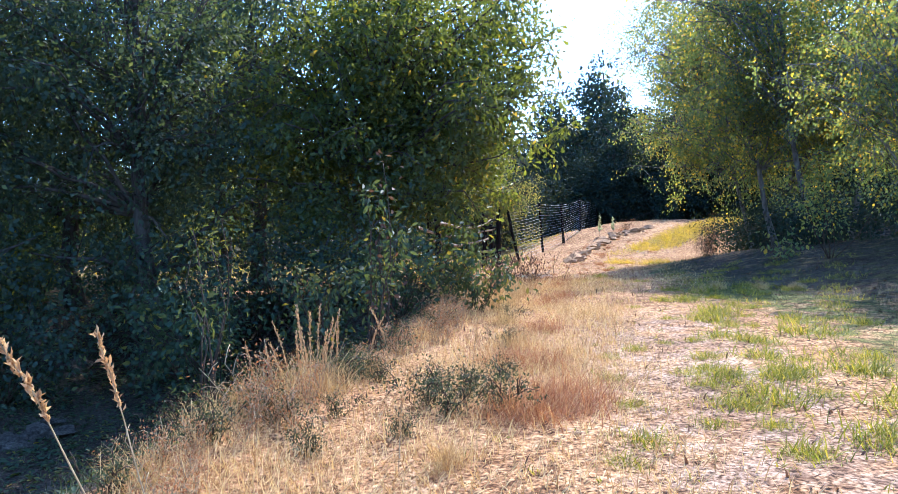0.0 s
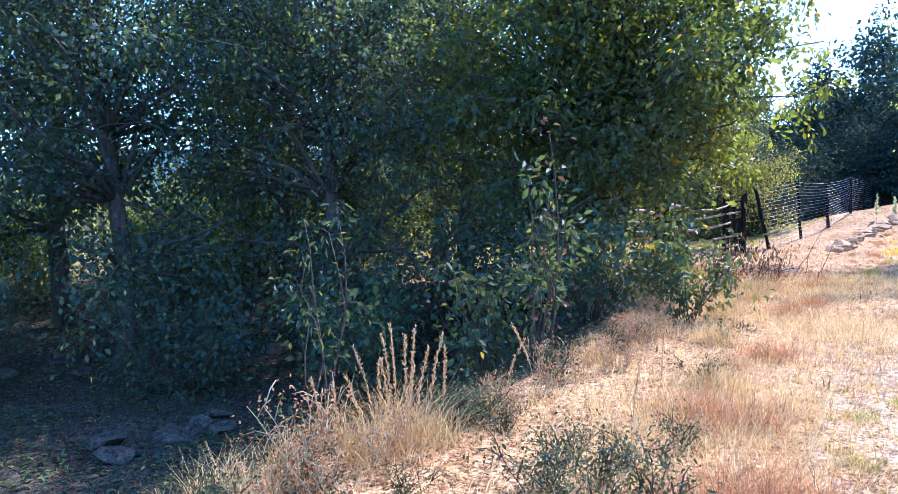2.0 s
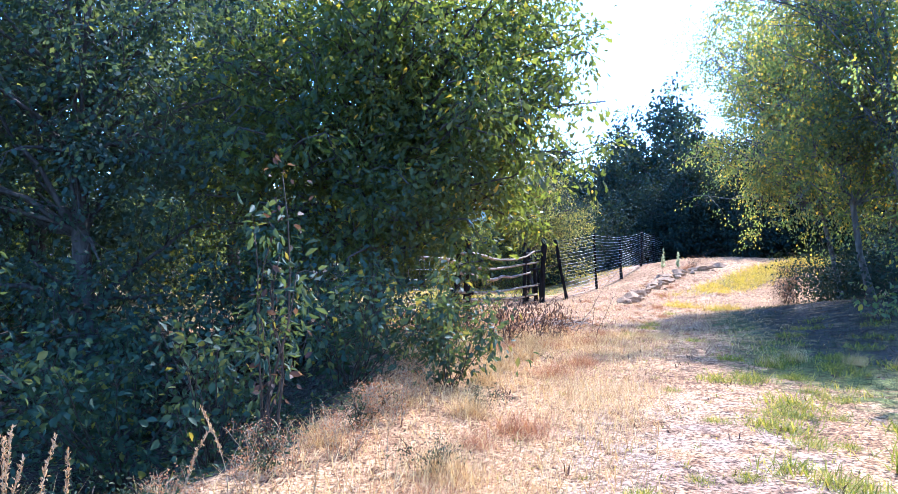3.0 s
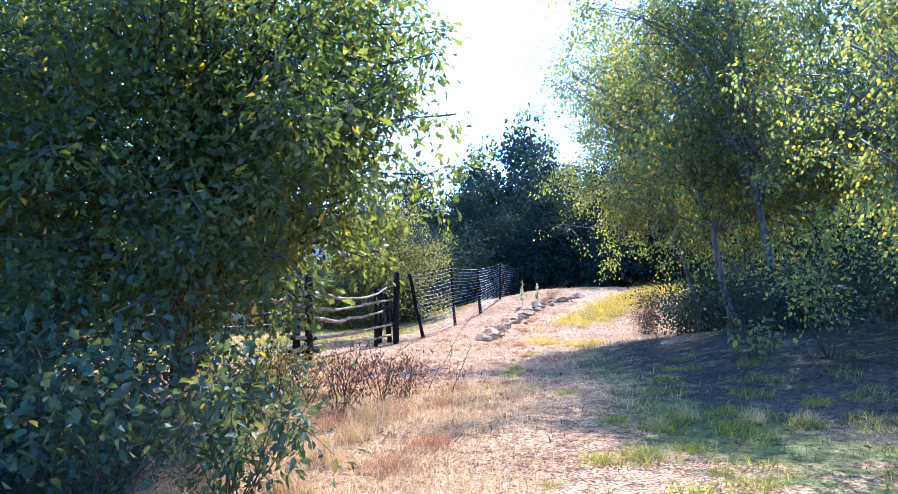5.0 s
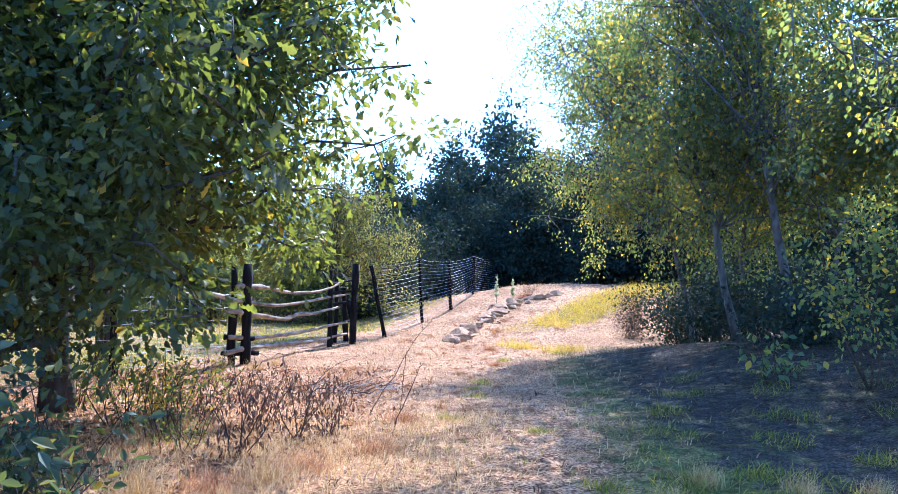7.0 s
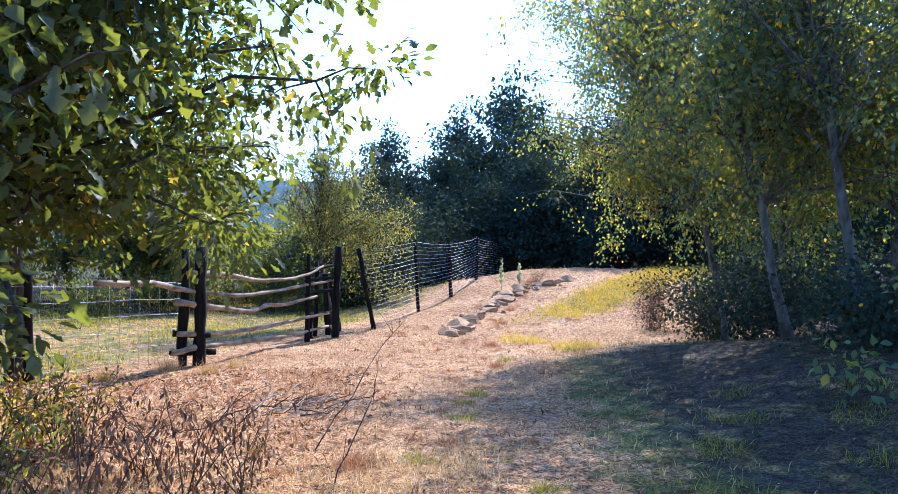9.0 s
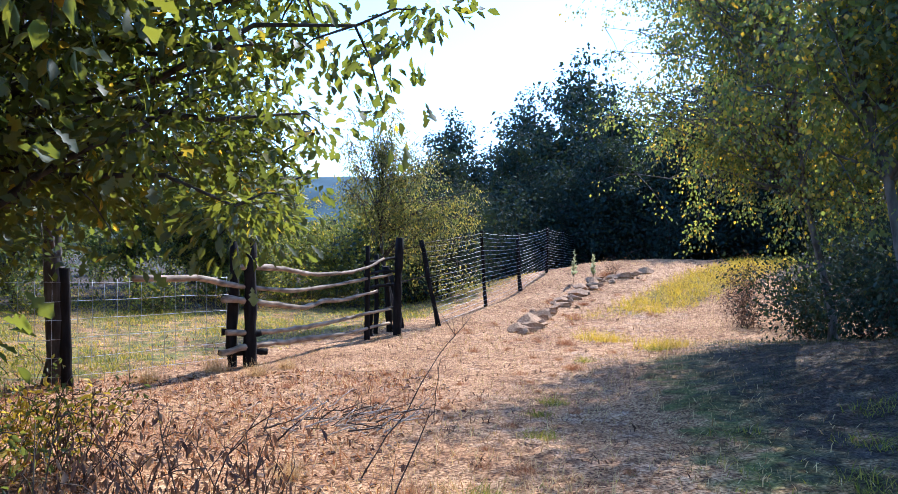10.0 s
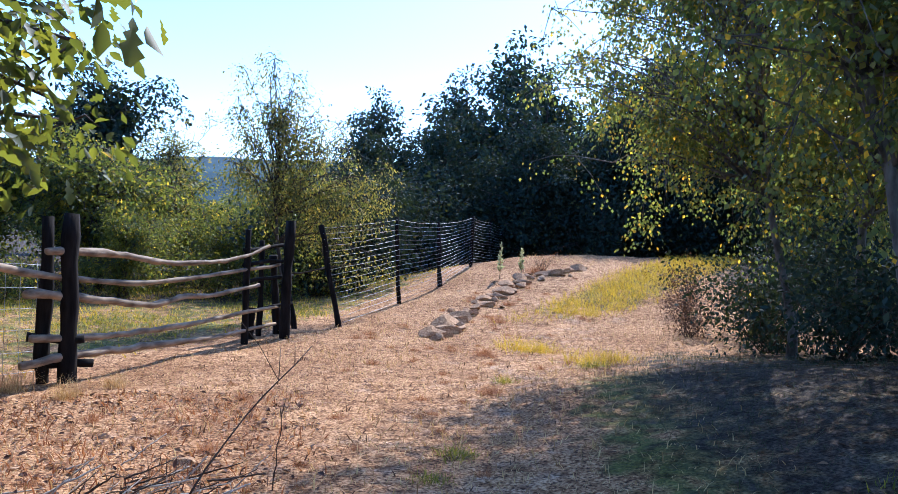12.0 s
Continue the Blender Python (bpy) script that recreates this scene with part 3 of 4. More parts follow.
# the orchard beyond
orchard = make_tree("orchard_tree", on(3.1, 33.2), "low fruit tree with yellow-green leaves in the orchard",
                    [(0, 0, 2.2, 1.7, 1.6, 1.0), (0.7, 0.4, 2.9, 1.0, 1.0, 0.8), (-0.9, -0.2, 2.0, 1.0, 1.0, 0.9), (0.2, -0.6, 1.2, 1.5, 1.1, 0.8)],
                    3.4, 0.08, ORCHARD_LEAF, 9500, 48, 61, 0.085, 0.55, "flat", clump=0.32, group="fruit trees of the orchard", inner=1500, twigs=3)
stand(orchard, [(7.6, 32.2, 60, 1.1), (2.6, 32.6, 140, 1.25), (-0.2, 34.6, 220, 1.35), (3.6, 38.5, 300, 1.2), (7.4, 39.5, 20, 1.0), (-2.8, 31.5, 180, 1.25), (0.8, 41.5, 250, 1.5), (-4.5, 36, 45, 1.5), (8.6, 47, 90, 0.85), (6.4, 49, 10, 0.8), (4.2, 49.5, 200, 0.8), (1.8, 51, 130, 1.0), (-1.4, 51, 310, 1.1), (-5, 49, 60, 1.1), (-8.6, 46.5, 150, 1.1), (-12, 43, 270, 1.2), (-15.5, 38, 20, 1.3), (-8.0, 36, 100, 1.2), (5.2, 34, 40, 0.72), (6.1, 36.5, 170, 0.76), (4.5, 38, 290, 0.78), (5.9, 31.8, 80, 0.66), (3.6, 30.6, 230, 0.68), (5.6, 41, 330, 0.85)])
make_tree("walnut_tree", on(1.9, 36.0), "rounded dark green tree behind the orchard",
          [(0, 0, 4.0, 2.0, 2.0, 2.2), (0.5, 0.3, 5.2, 1.5, 1.5, 1.3), (-0.8, 0, 2.6, 1.8, 1.8, 1.4)], 6.4, 0.14, SHADED_DARK_LEAF, 12000, 60, 71, 0.15, 0.6, "flat", clump=0.42, inner=3000)
make_tree("plum_tree", on(4.2, 35.6), "thin upright plum tree with sparse blue-green shoots",
          [(0, 0, 3.3, 0.9, 0.9, 1.8), (0.9, 0, 3.4, 0.5, 0.5, 1.5), (-0.8, 0, 3.2, 0.5, 0.5, 1.6)], 4.9, 0.06, PEAR_LEAF, 3800, 40, 81, 0.11, 0.4, "flat", droop=-0.2, clump=0.24)


# ---- fences ----
def post(parent, foot, top, r, rng, label=""):
    line = wobble(np.array(foot) - [0, 0, 0.2], top, 9, 0.012, rng)
    rad = r * (1 + 0.12 * rng.standard_normal(9)) * np.linspace(1.08, 0.9, 9)
    v, f = joined([tube(line, rad, 9, rng, 0.07)])
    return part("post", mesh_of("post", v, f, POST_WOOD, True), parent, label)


FENCE_A, FENCE_B = np.array([4.02, 20.76]), np.array([6.63, 24.09])
ALONG = (FENCE_B - FENCE_A) / np.linalg.norm(FENCE_B - FENCE_A)
ASIDE = np.array([-ALONG[1], ALONG[0]])


def fence_at(s, z, off=0.0):
    p = FENCE_A + ALONG * s + ASIDE * off
    return np.array([p[0], p[1], z])


def build_rail_fence():
    rng = np.random.default_rng(7)
    origin = Vector(on(*FENCE_A))
    root = thing("rail_fence", origin, "rustic fence of crooked pale rails on dark rough posts", "fence")
    back = np.array(origin)

    def stake(s, off, z_top, r, lean=(0, 0)):
        a = fence_at(s, float(height(*fence_at(s, 0, off)[:2])), off)
        b = fence_at(s + lean[0], z_top, off + lean[1])
        post(root, a - back, b - back, r, rng)

    stake(-0.06, 0.03, 1.5, 0.1)
    stake(-0.2, 0.24, 1.46, 0.075)
    stake(3.36, 0.1, 1.38, 0.055)
    stake(4.2, -0.07, 1.54, 0.085, (0.1, 0.0))
    stake(4.55, 0.25, 0.95, 0.07, (-0.25, 0.0))
    stake(3.8, 0.3, 0.1, 0.06)
    stake(4.1, 0.35, 1.2, 0.05)
    rails = [
        [(-0.38, 1.08), (0.59, 1.05), (1.55, 0.89), (2.5, 0.89), (3.19, 0.95), (3.9, 1.12)],
        [(-2.2, 1.0), (-0.96, 0.93), (-0.4, 0.81), (0.05, 0.75), (0.94, 0.65), (1.9, 0.68), (3.06, 0.73), (4.2, 0.8)],
        [(-0.6, 0.62), (0.06, 0.54), (1.26, 0.35), (1.91, 0.44), (2.47, 0.39), (2.9, 0.42), (3.6, 0.5)],
        [(-0.5, 0.13), (0.08, 0.06), (0.78, 0.04), (1.93, 0.03), (3.1, 0.08), (4.25, 0.1)],
        [(-0.62, -0.15), (0.17, -0.12), (1.39, -0.19), (2.84, -0.22), (4.1, -0.17)],
    ]
    for k, row in enumerate(rails):
        s, z = np.array(row).T
        u = np.linspace(s[0], s[-1], 26)
        zz = np.interp(u, s, z)
        zz = np.r_[zz[0], (zz[:-2] + 2 * zz[1:-1] + zz[2:]) / 4, zz[-1]]
        off = 0.05 + 0.03 * np.sin(u * (1.7 + 0.3 * k) + k)
        line = np.array([fence_at(a, b, o) for a, b, o in zip(u, zz, off)]) + rng.normal(0, 0.006, (26, 3)) - back
        rad = np.linspace(0.046, 0.024, 26) * (1 + 0.1 * rng.standard_normal(26))
        v, f = joined([tube(line, rad * (1.15 if k in (2, 4) else 1.0), 8, rng, 0.06)])
        part("rail", mesh_of("rail", v, f, RAIL_WOOD, True), root)
    for z, a, b in ((0.1, -0.34, 0.06), (-0.2, -0.4, 0.2)):
        line = wobble(fence_at(a, z, 0.34), fence_at(b, z - 0.03, -0.08), 8, 0.01, rng) - back
        v, f = joined([tube(line, 0.05 * (1 + 0.1 * rng.standard_normal(8)), 8, rng, 0.06)])
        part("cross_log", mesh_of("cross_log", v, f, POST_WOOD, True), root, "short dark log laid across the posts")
    for z in (0.55, 0.82, 1.06, 0.07):
        line = wobble(fence_at(3.3, z, 0.12), fence_at(4.6, z + 0.06, 0.05), 9, 0.012, rng) - back
        v, f = joined([tube(line, np.linspace(0.035, 0.028, 9), 7, rng, 0.06)])
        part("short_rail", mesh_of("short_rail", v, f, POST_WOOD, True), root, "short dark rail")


build_rail_fence()


def build_wire_fence():
    rng = np.random.default_rng(8)
    spots = [((7.03, 25.3), (-0.3, 0.1), 0.75, 0.055), ((7.86, 25.4), (-0.42, 0.2), 1.5, 0.055), ((9.64, 28.04), (-0.12, 0.1), 1.76, 0.05), ((11.1, 29.6), (-0.1, 0.1), 1.72, 0.05), ((12.6, 31.6), (0, 0), 1.95, 0.05), ((14.3, 34.6), (0, 0), 1.88, 0.045), ((15.9, 37.6), (0, 0), 1.78, 0.045)]
    back = np.array(on(7.86, 25.4))
    root = thing("wire_fence", back, "sagging galvanised wire fence on dark leaning posts", "fence")
    lines = []
    for (x, y), lean, top, r in spots:
        a = np.array(on(x, y))
        b = np.array([x + lean[0], y + lean[1], top])
        post(root, a - back, b - back, r, rng)
        lines.append((a + [0, -0.06, 0.08], b + [0, -0.06, -0.05]))
    for k in range(17):
        u = k / 16
        pts = []
        for (a0, b0), (a1, b1) in zip(lines[1:-1], lines[2:]):
            p, q = a0 * (1 - u) + b0 * u, a1 * (1 - u) + b1 * u
            for w in np.linspace(0, 1, 9)[:-1]:
                pts.append(p * (1 - w) + q * w + np.array([0, 0, -0.035 * u * 4 * w * (1 - w) + rng.normal(0, 0.006)]))
        a, b = lines[-1]
        pts.append(a * (1 - u) + b * u)
        v, f = joined([tube(np.array(pts) - back, 0.0034, 4)])
        part("wire", mesh_of("wire", v, f, WIRE), root)


build_wire_fence()


def build_side_fence():
    rng = np.random.default_rng(9)
    back = np.array(on(1.77, 19.4))
    root = thing("side_fence", back, "thin wire netting on thick dark posts beside the orchard", "fence")
    feet = [(3.72, 20.9), (1.77, 19.4), (-0.9, 18.6)]
    post(root, np.zeros(3), (-0.03, 0.02, 1.5), 0.07, rng)
    b = np.array(on(-0.9, 18.6))
    post(root, b - back, b - back + [0.05, 0, 1.6], 0.09, rng)
    for k in range(6):
        h = 0.12 + 0.24 * k
        pts = np.concatenate([wobble(np.array(on(*p, h)), np.array(on(*q, h)), 9, 0.012, rng)[:-1] for p, q in zip(feet[:-1], feet[1:])]) - back
        v, f = joined([tube(pts, 0.003, 4)])
        part("wire", mesh_of("wire", v, f, WIRE), root)
    for p, q in zip(feet[:-1], feet[1:]):
        for w in np.linspace(0.06, 0.94, 14):
            x, y = p[0] * (1 - w) + q[0] * w, p[1] * (1 - w) + q[1] * w
            line = wobble(np.array(on(x, y)), np.array(on(x, y, 1.36)), 6, 0.008, rng) - back
            v, f = joined([tube(line, 0.0025, 4)])
            part("stay_wire", mesh_of("stay_wire", v, f, WIRE), root)


build_side_fence()


# ---- stones ----
def stone_mesh(seed, material=None):
    rng = np.random.default_rng(seed)
    bm = bmesh.new()
    bmesh.ops.create_icosphere(bm, subdivisions=2, radius=1.0)
    cuts = rng.standard_normal((9, 3))
    cuts /= np.linalg.norm(cuts, axis=1)[:, None]
    deep = rng.uniform(0.34, 0.6, 9)
    for v in bm.verts:
        p = np.array(v.co)
        for c, d in zip(cuts, deep):
            over = p @ c - d
            if over > 0:
                p -= c * over
        v.co = p * [1.8, 1.35, 0.8] + rng.normal(0, 0.012, 3)
    me = bpy.data.meshes.new("stone")
    bm.to_mesh(me)
    bm.free()
    me.materials.append(material or STONE)
    return me


def lay_stones():
    rng = np.random.default_rng(12)
    shapes = [stone_mesh(100 + k) for k in range(6)]
    line = np.array([(9.4, 24.0), (10.2, 25.6), (11.3, 26.9), (12.3, 28.0), (13.0, 28.7), (13.9, 28.95), (14.9, 29.3)])
    for k in range(64):
        w = (k / 63) ** 1.15 * 6
        i = min(int(w), 5)
        big = k % 2 == 0
        x, y = line[i] * (1 - (w - i)) + line[i + 1] * (w - i) + rng.normal(0, 0.09 if big else 0.22, 2)
        s = (rng.uniform(0.13, 0.21) if big else rng.uniform(0.05, 0.11)) * (1.25 if k < 12 else 1.0)
        ob = new("stone", shapes[k % 6])
        ob.matrix_basis = Matrix.Translation(on(x, y, 0.28 * s)) @ pose(0, 0, 0, rng.uniform(-14, 14), rng.uniform(-14, 14), rng.uniform(-50, 50) + 180 * (k % 3)) @ Matrix.Diagonal((s, s, s, 1))
        tagged(ob, "flat grey-brown field stone lying in a row on the bank", "stone", "row of stones")
    shaded_shapes = [stone_mesh(120 + k, SHADED_STONE) for k in range(4)]
    for k in range(26):
        x, y = (-6.6, 13.4) + rng.normal(0, 1, 2) * [1.6, 1.5] if k < 18 else (-3.2, 8.6) + rng.normal(0, 0.9, 2)
        s = rng.uniform(0.07, 0.26) * (1.0 if k < 18 else 0.7)
        ob = new("stone", shaded_shapes[k % 4])
        ob.matrix_basis = Matrix.Translation(on(x, y, 0.3 * s)) @ pose(0, 0, 0, rng.uniform(-20, 20), rng.uniform(-20, 20), rng.uniform(0, 360)) @ Matrix.Diagonal((s, s, s, 1))
        tagged(ob, "boulder lying in the hollow, its colour darkened for the shade", "stone", "stones of the hollow")
    for x, y, s in ((5.36, 17.3, 0.06), (2.1, 5.2, 0.02), (1.5, 3.5, 0.02)):
        ob = new("stone", shapes[int(x * 3) % 6])
        ob.matrix_basis = Matrix.Translation(on(x, y, 0.3 * s)) @ Matrix.Diagonal((s, s, s, 1))
        tagged(ob, "small pale loose stone in the dry grass", "stone", "loose stones")


lay_stones()


# ---- shrubs, weeds and dead plants ----
def make_shrub(name, x, y, label, tall, spread, leaf, n_leaf, seed, size=0.07, width=0.55, shape="fold", stems=9, droop=0.2, wood=None, group="", lean=(0, 0), clump=0.14):
    rng = np.random.default_rng(seed)
    root = thing(name, on(x, y), label, "plant" if "weed" in name or "mullein" in name else "shrub", group)
    tubes, tips = [], []
    for _ in range(stems):
        e = np.array([rng.normal(0, spread * 0.5) + lean[0], rng.normal(0, spread * 0.5) + lean[1], tall * rng.uniform(0.55, 1.0)])
        p = wobble((rng.normal(0, 0.04), rng.normal(0, 0.04), -0.05), e, 7, 0.03 * tall, rng)
        tubes.append(tube(p, np.linspace(0.006, 0.002, 7) * (0.5 + 0.7 * tall), 5))
        for _ in range(5):
            b = p[rng.integers(2, 7)]
            c = b + rng.normal(0, 0.22 * spread, 3) + [0, 0, 0.04]
            tubes.append(tube(np.stack([b, (b + c) / 2 + [0, 0, 0.02], c]), [0.004, 0.003, 0.002], 3))
            tips += [c, (b + c) / 2]
        tips.append(p[-1])
    v, f = joined(tubes)
    tagged(part("branchwork", mesh_of("branchwork", v, f, wood or TWIG, True), root), kind="stuff")
    tips = np.array(tips)
    t = tips[rng.integers(len(tips), size=n_leaf)]
    off = rng.standard_normal((n_leaf, 3)) * clump * 0.5
    off[:, 2] -= droop * clump
    v, q = leaves(t + off, off + rng.standard_normal((n_leaf, 3)) * 0.05 - [0, 0, droop * 0.1], size, width, shape, rng, 0.5)
    tagged(part("foliage", mesh_of("foliage", v, [q], leaf), root), kind="stuff")
    return root


make_shrub("leafy_shrub", 2.25, 8.9, "green broad-leaved shrub on the edge of the bank", 0.85, 0.45, SHRUB_LEAF, 700, 201, 0.082, 0.55, "fold")
make_shrub("leafy_shrub", 2.2, 10.4, "green broad-leaved shrub under the oak", 0.8, 0.6, SHRUB_LEAF, 700, 202, 0.075, 0.55)
make_shrub("bramble_shrub", 1.3, 9.6, "tangled dark green bramble below the bank", 1.3, 1.0, SHRUB_LEAF, 900, 203, 0.085, 0.7, stems=16)
make_shrub("bramble_shrub", 0.2, 8.2, "tangled dark green bramble below the bank", 1.3, 0.9, SHRUB_LEAF, 800, 204, 0.08, 0.7, stems=16)
make_shrub("bramble_shrub", -1.0, 9.8, "tangled dark green bramble below the bank", 1.6, 1.2, SHRUB_LEAF, 1800, 205, 0.085, 0.7, stems=18)
make_shrub("sapling", -0.8, 6.4, "slim young sapling with pale green leaves", 1.9, 0.4, SHRUB_LEAF, 200, 206, 0.07, 0.4, stems=5, droop=0.1)
make_shrub("sapling", 0.75, 7.5, "slim sapling with a reddish top", 1.7, 0.3, SHRUB_LEAF, 260, 207, 0.09, 0.45, stems=5)
make_shrub("red_sprig", 0.84, 7.28, "orange-red leafy shoot among the brambles", 2.0, 0.12, DEAD_LEAF, 60, 208, 0.07, 0.6, stems=2)
for k, (x, y, tall) in enumerate(((-4.0, 10.6, 1.5), (-7.0, 9.6, 1.8), (-10.0, 8.0, 1.8), (-3.0, 14.5, 2.0), (-6.0, 14.2, 2.2), (-0.5, 13.0, 2.2), (-9.5, 13.5, 2.2), (0.6, 12.0, 1.6), (-1.8, 11.6, 1.7), (-12.0, 10.0, 2.0), (-11.5, 15.5, 3.0), (-15.0, 11.5, 3.0), (-14.0, 15.5, 3.2), (-6.0, 18.5, 2.8), (-17.0, 8.0, 3.2), (-4.2, 19.0, 2.6))):
    make_shrub("undergrowth_shrub", x, y, "dense shaded undergrowth in the hollow", tall, 1.5, WOOD_LEAF, 3000, 220 + k, 0.09, 0.6, shape="flat", stems=18, clump=0.3, group="undergrowth of the hollow")
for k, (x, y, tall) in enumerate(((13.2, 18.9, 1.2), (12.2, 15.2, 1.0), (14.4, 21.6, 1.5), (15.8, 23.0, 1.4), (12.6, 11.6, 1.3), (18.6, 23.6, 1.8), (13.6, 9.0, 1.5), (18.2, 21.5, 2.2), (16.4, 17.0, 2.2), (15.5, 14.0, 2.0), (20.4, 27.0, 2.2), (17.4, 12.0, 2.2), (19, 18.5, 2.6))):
    make_shrub("shade_shrub", x, y, "shrub under the poplars, coloured dark for the shade", tall, 1.5, SHADED_DARK_LEAF, 3200, 240 + k, 0.09, 0.6, shape="flat", stems=18, clump=0.3, group="shrubs under the poplars")
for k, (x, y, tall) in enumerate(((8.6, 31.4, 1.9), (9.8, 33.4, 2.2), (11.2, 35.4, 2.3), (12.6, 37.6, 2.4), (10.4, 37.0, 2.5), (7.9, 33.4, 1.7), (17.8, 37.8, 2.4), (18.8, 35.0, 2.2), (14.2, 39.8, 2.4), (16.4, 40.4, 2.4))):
    make_shrub("hedge_shrub", x, y, "hedge shrub behind the wire fence, coloured dark for its shade", tall * 1.35, 1.7, SHADED_DARK_LEAF, 4200, 290 + k, 0.14, 0.65, shape="flat", stems=20, clump=0.4, group="hedge behind the wire fence")
make_shrub("hazel_sapling", 9.9, 13.5, "thin sapling with a few bright green leaves in the shade", 0.55, 0.7, POPLAR_LEAF, 90, 260, 0.11, 0.7, stems=5)
make_shrub("hazel_sapling", 10.1, 12.2, "tall leafy sapling with bright green leaves", 2.6, 1.0, POPLAR_LEAF, 1500, 261, 0.065, 0.7, stems=5, clump=0.3)
make_shrub("yellow_shrub", 2.6, 15.2, "low shrub with yellow leaves under the oak", 0.5, 0.5, YELLOW_BLADE, 420, 262, 0.07, 0.5)
for k, (x, y, tall) in enumerate(((-1.5, 29.6, 1.3), (1.2, 29.4, 1.1), (3.4, 30.6, 1.4), (5.6, 31.0, 1.3), (7.0, 30.2, 1.2), (-4.0, 28.6, 1.5), (2.2, 34.4, 1.6), (6.4, 35.0, 1.6), (-6.5, 27.5, 1.8), (-3.0, 42.0, 2.6), (-6.5, 41.0, 2.6), (-9.5, 38.0, 2.8), (-12.5, 34.0, 2.8), (0.5, 44.5, 2.6), (3.5, 46.0, 2.6), (-9.0, 31.0, 2.4))):
    make_shrub("orchard_bush", x, y, "low yellow-green bush at the orchard's edge", tall, 1.3, ORCHARD_LEAF, 2600, 600 + k, 0.08, 0.55, "flat", stems=12, clump=0.3, group="orchard bushes")
for k, (x, y, tall) in enumerate(((-13.5, 20.0, 2.6), (-10.5, 22.5, 2.4), (-7.5, 24.0, 2.4), (-16.5, 17.5, 2.8), (-5.0, 24.5, 2.0), (-19.0, 14.0, 3.0), (-9.0, 18.8, 1.6), (-11.0, 17.2, 1.7), (-6.4, 17.2, 1.4), (-13.6, 16.4, 1.9), (-8.0, 21.0, 1.8), (-16.0, 20.5, 2.4), (-3.4, 23.0, 1.8))):
    make_shrub("hazel_bush", x, y, "backlit yellow-green bush behind the shaded hollow", tall, 1.9, ORCHARD_LEAF, 2600, 640 + k, 0.12, 0.6, "flat", stems=16, clump=0.34, group="bushes behind the hollow")
for k, (x, y) in enumerate(((-18.5, 33.0), (-21.5, 28.0), (-14.0, 30.0), (-17.5, 24.5), (-11.5, 27.0), (-23.0, 21.0))):
    make_shrub("hazel_bush", x, y, "broad green bush far behind the hollow", 3.0, 2.6, ORCHARD_LEAF, 2600, 660 + k, 0.16, 0.6, "flat", stems=16, clump=0.5, group="bushes behind the hollow")
make_shrub("yellow_shrub", 4.3, 33.0, "yellow-leaved bush in the orchard", 1.6, 1.0, ORCHARD_LEAF, 900, 263, 0.11, 0.5, clump=0.25)

make_shrub("brown_shrub", 14.1, 23.4, "reddish-brown withered shrub at the foot of the bank", 0.7, 0.7, DEAD_LEAF, 900, 264, 0.05, 0.5, stems=14)
make_shrub("brown_shrub", 16.0, 26.0, "reddish-brown withered shrub at the foot of the bank", 0.8, 0.8, DEAD_LEAF, 900, 267, 0.05, 0.5, stems=14)
make_shrub("brown_shrub", 15.0, 24.6, "reddish-brown withered shrub at the foot of the bank", 0.8, 0.8, DEAD_LEAF, 900, 265, 0.05, 0.5, stems=14)
make_shrub("brown_shrub", 13.7, 29.2, "low withered shrub among the stones", 0.5, 0.4, RUSSET, 400, 266, 0.03, 0.4, stems=12)
dock = make_shrub("dead_weed", 3.45, 12.3, "withered dark brown weed with curled hanging leaves", 0.95, 0.5, DEAD_LEAF, 230, 270, 0.062, 0.4, stems=5, droop=1.0, group="dead weeds")
stand(dock, [(4.0, 12.9, 80, 0.95), (4.35, 13.1, 190, 0.8), (3.7, 13.6, 300, 0.75), (3.2, 14.4, 30, 0.8)])
yellowing = make_shrub("yellowing_weed", 2.8, 13.4, "half-withered weed with yellowing green leaves", 0.8, 0.5, ORCHARD_LEAF, 260, 271, 0.055, 0.5, stems=8, droop=0.4, group="yellowing weeds")
stand(yellowing, [(2.9, 15.0, 30, 0.9), (2.0, 16.6, 140, 0.9), (2.4, 14.2, 260, 1.0), (3.0, 12.6, 80, 0.8), (1.8, 15.4, 310, 1.1)])
edge_weed = make_shrub("brown_weed", -0.35, 4.55, "dry reddish-brown weed on the edge of the bank", 0.42, 0.26, RUSSET, 460, 280, 0.022, 0.6, "flat", stems=9, droop=0.0, wood=STALK, group="weeds on the bank's edge", clump=0.06)
_r = np.random.default_rng(33)
_spots = []
for k in range(34):
    y = _r.uniform(2.6, 9.8)
    _spots.append((float(bank_edge(y)) + _r.normal(0.12, 0.16), y, _r.uniform(0, 360), _r.uniform(0.35, 0.7)))
stand(edge_weed, _spots)
green_weed = make_shrub("green_weed", -0.6, 4.0, "small olive-green weed in the dry grass", 0.2, 0.2, SHADED_OLIVE_BLADE, 560, 281, 0.022, 0.5, "fold", stems=6, group="green weeds of the verge", clump=0.06)
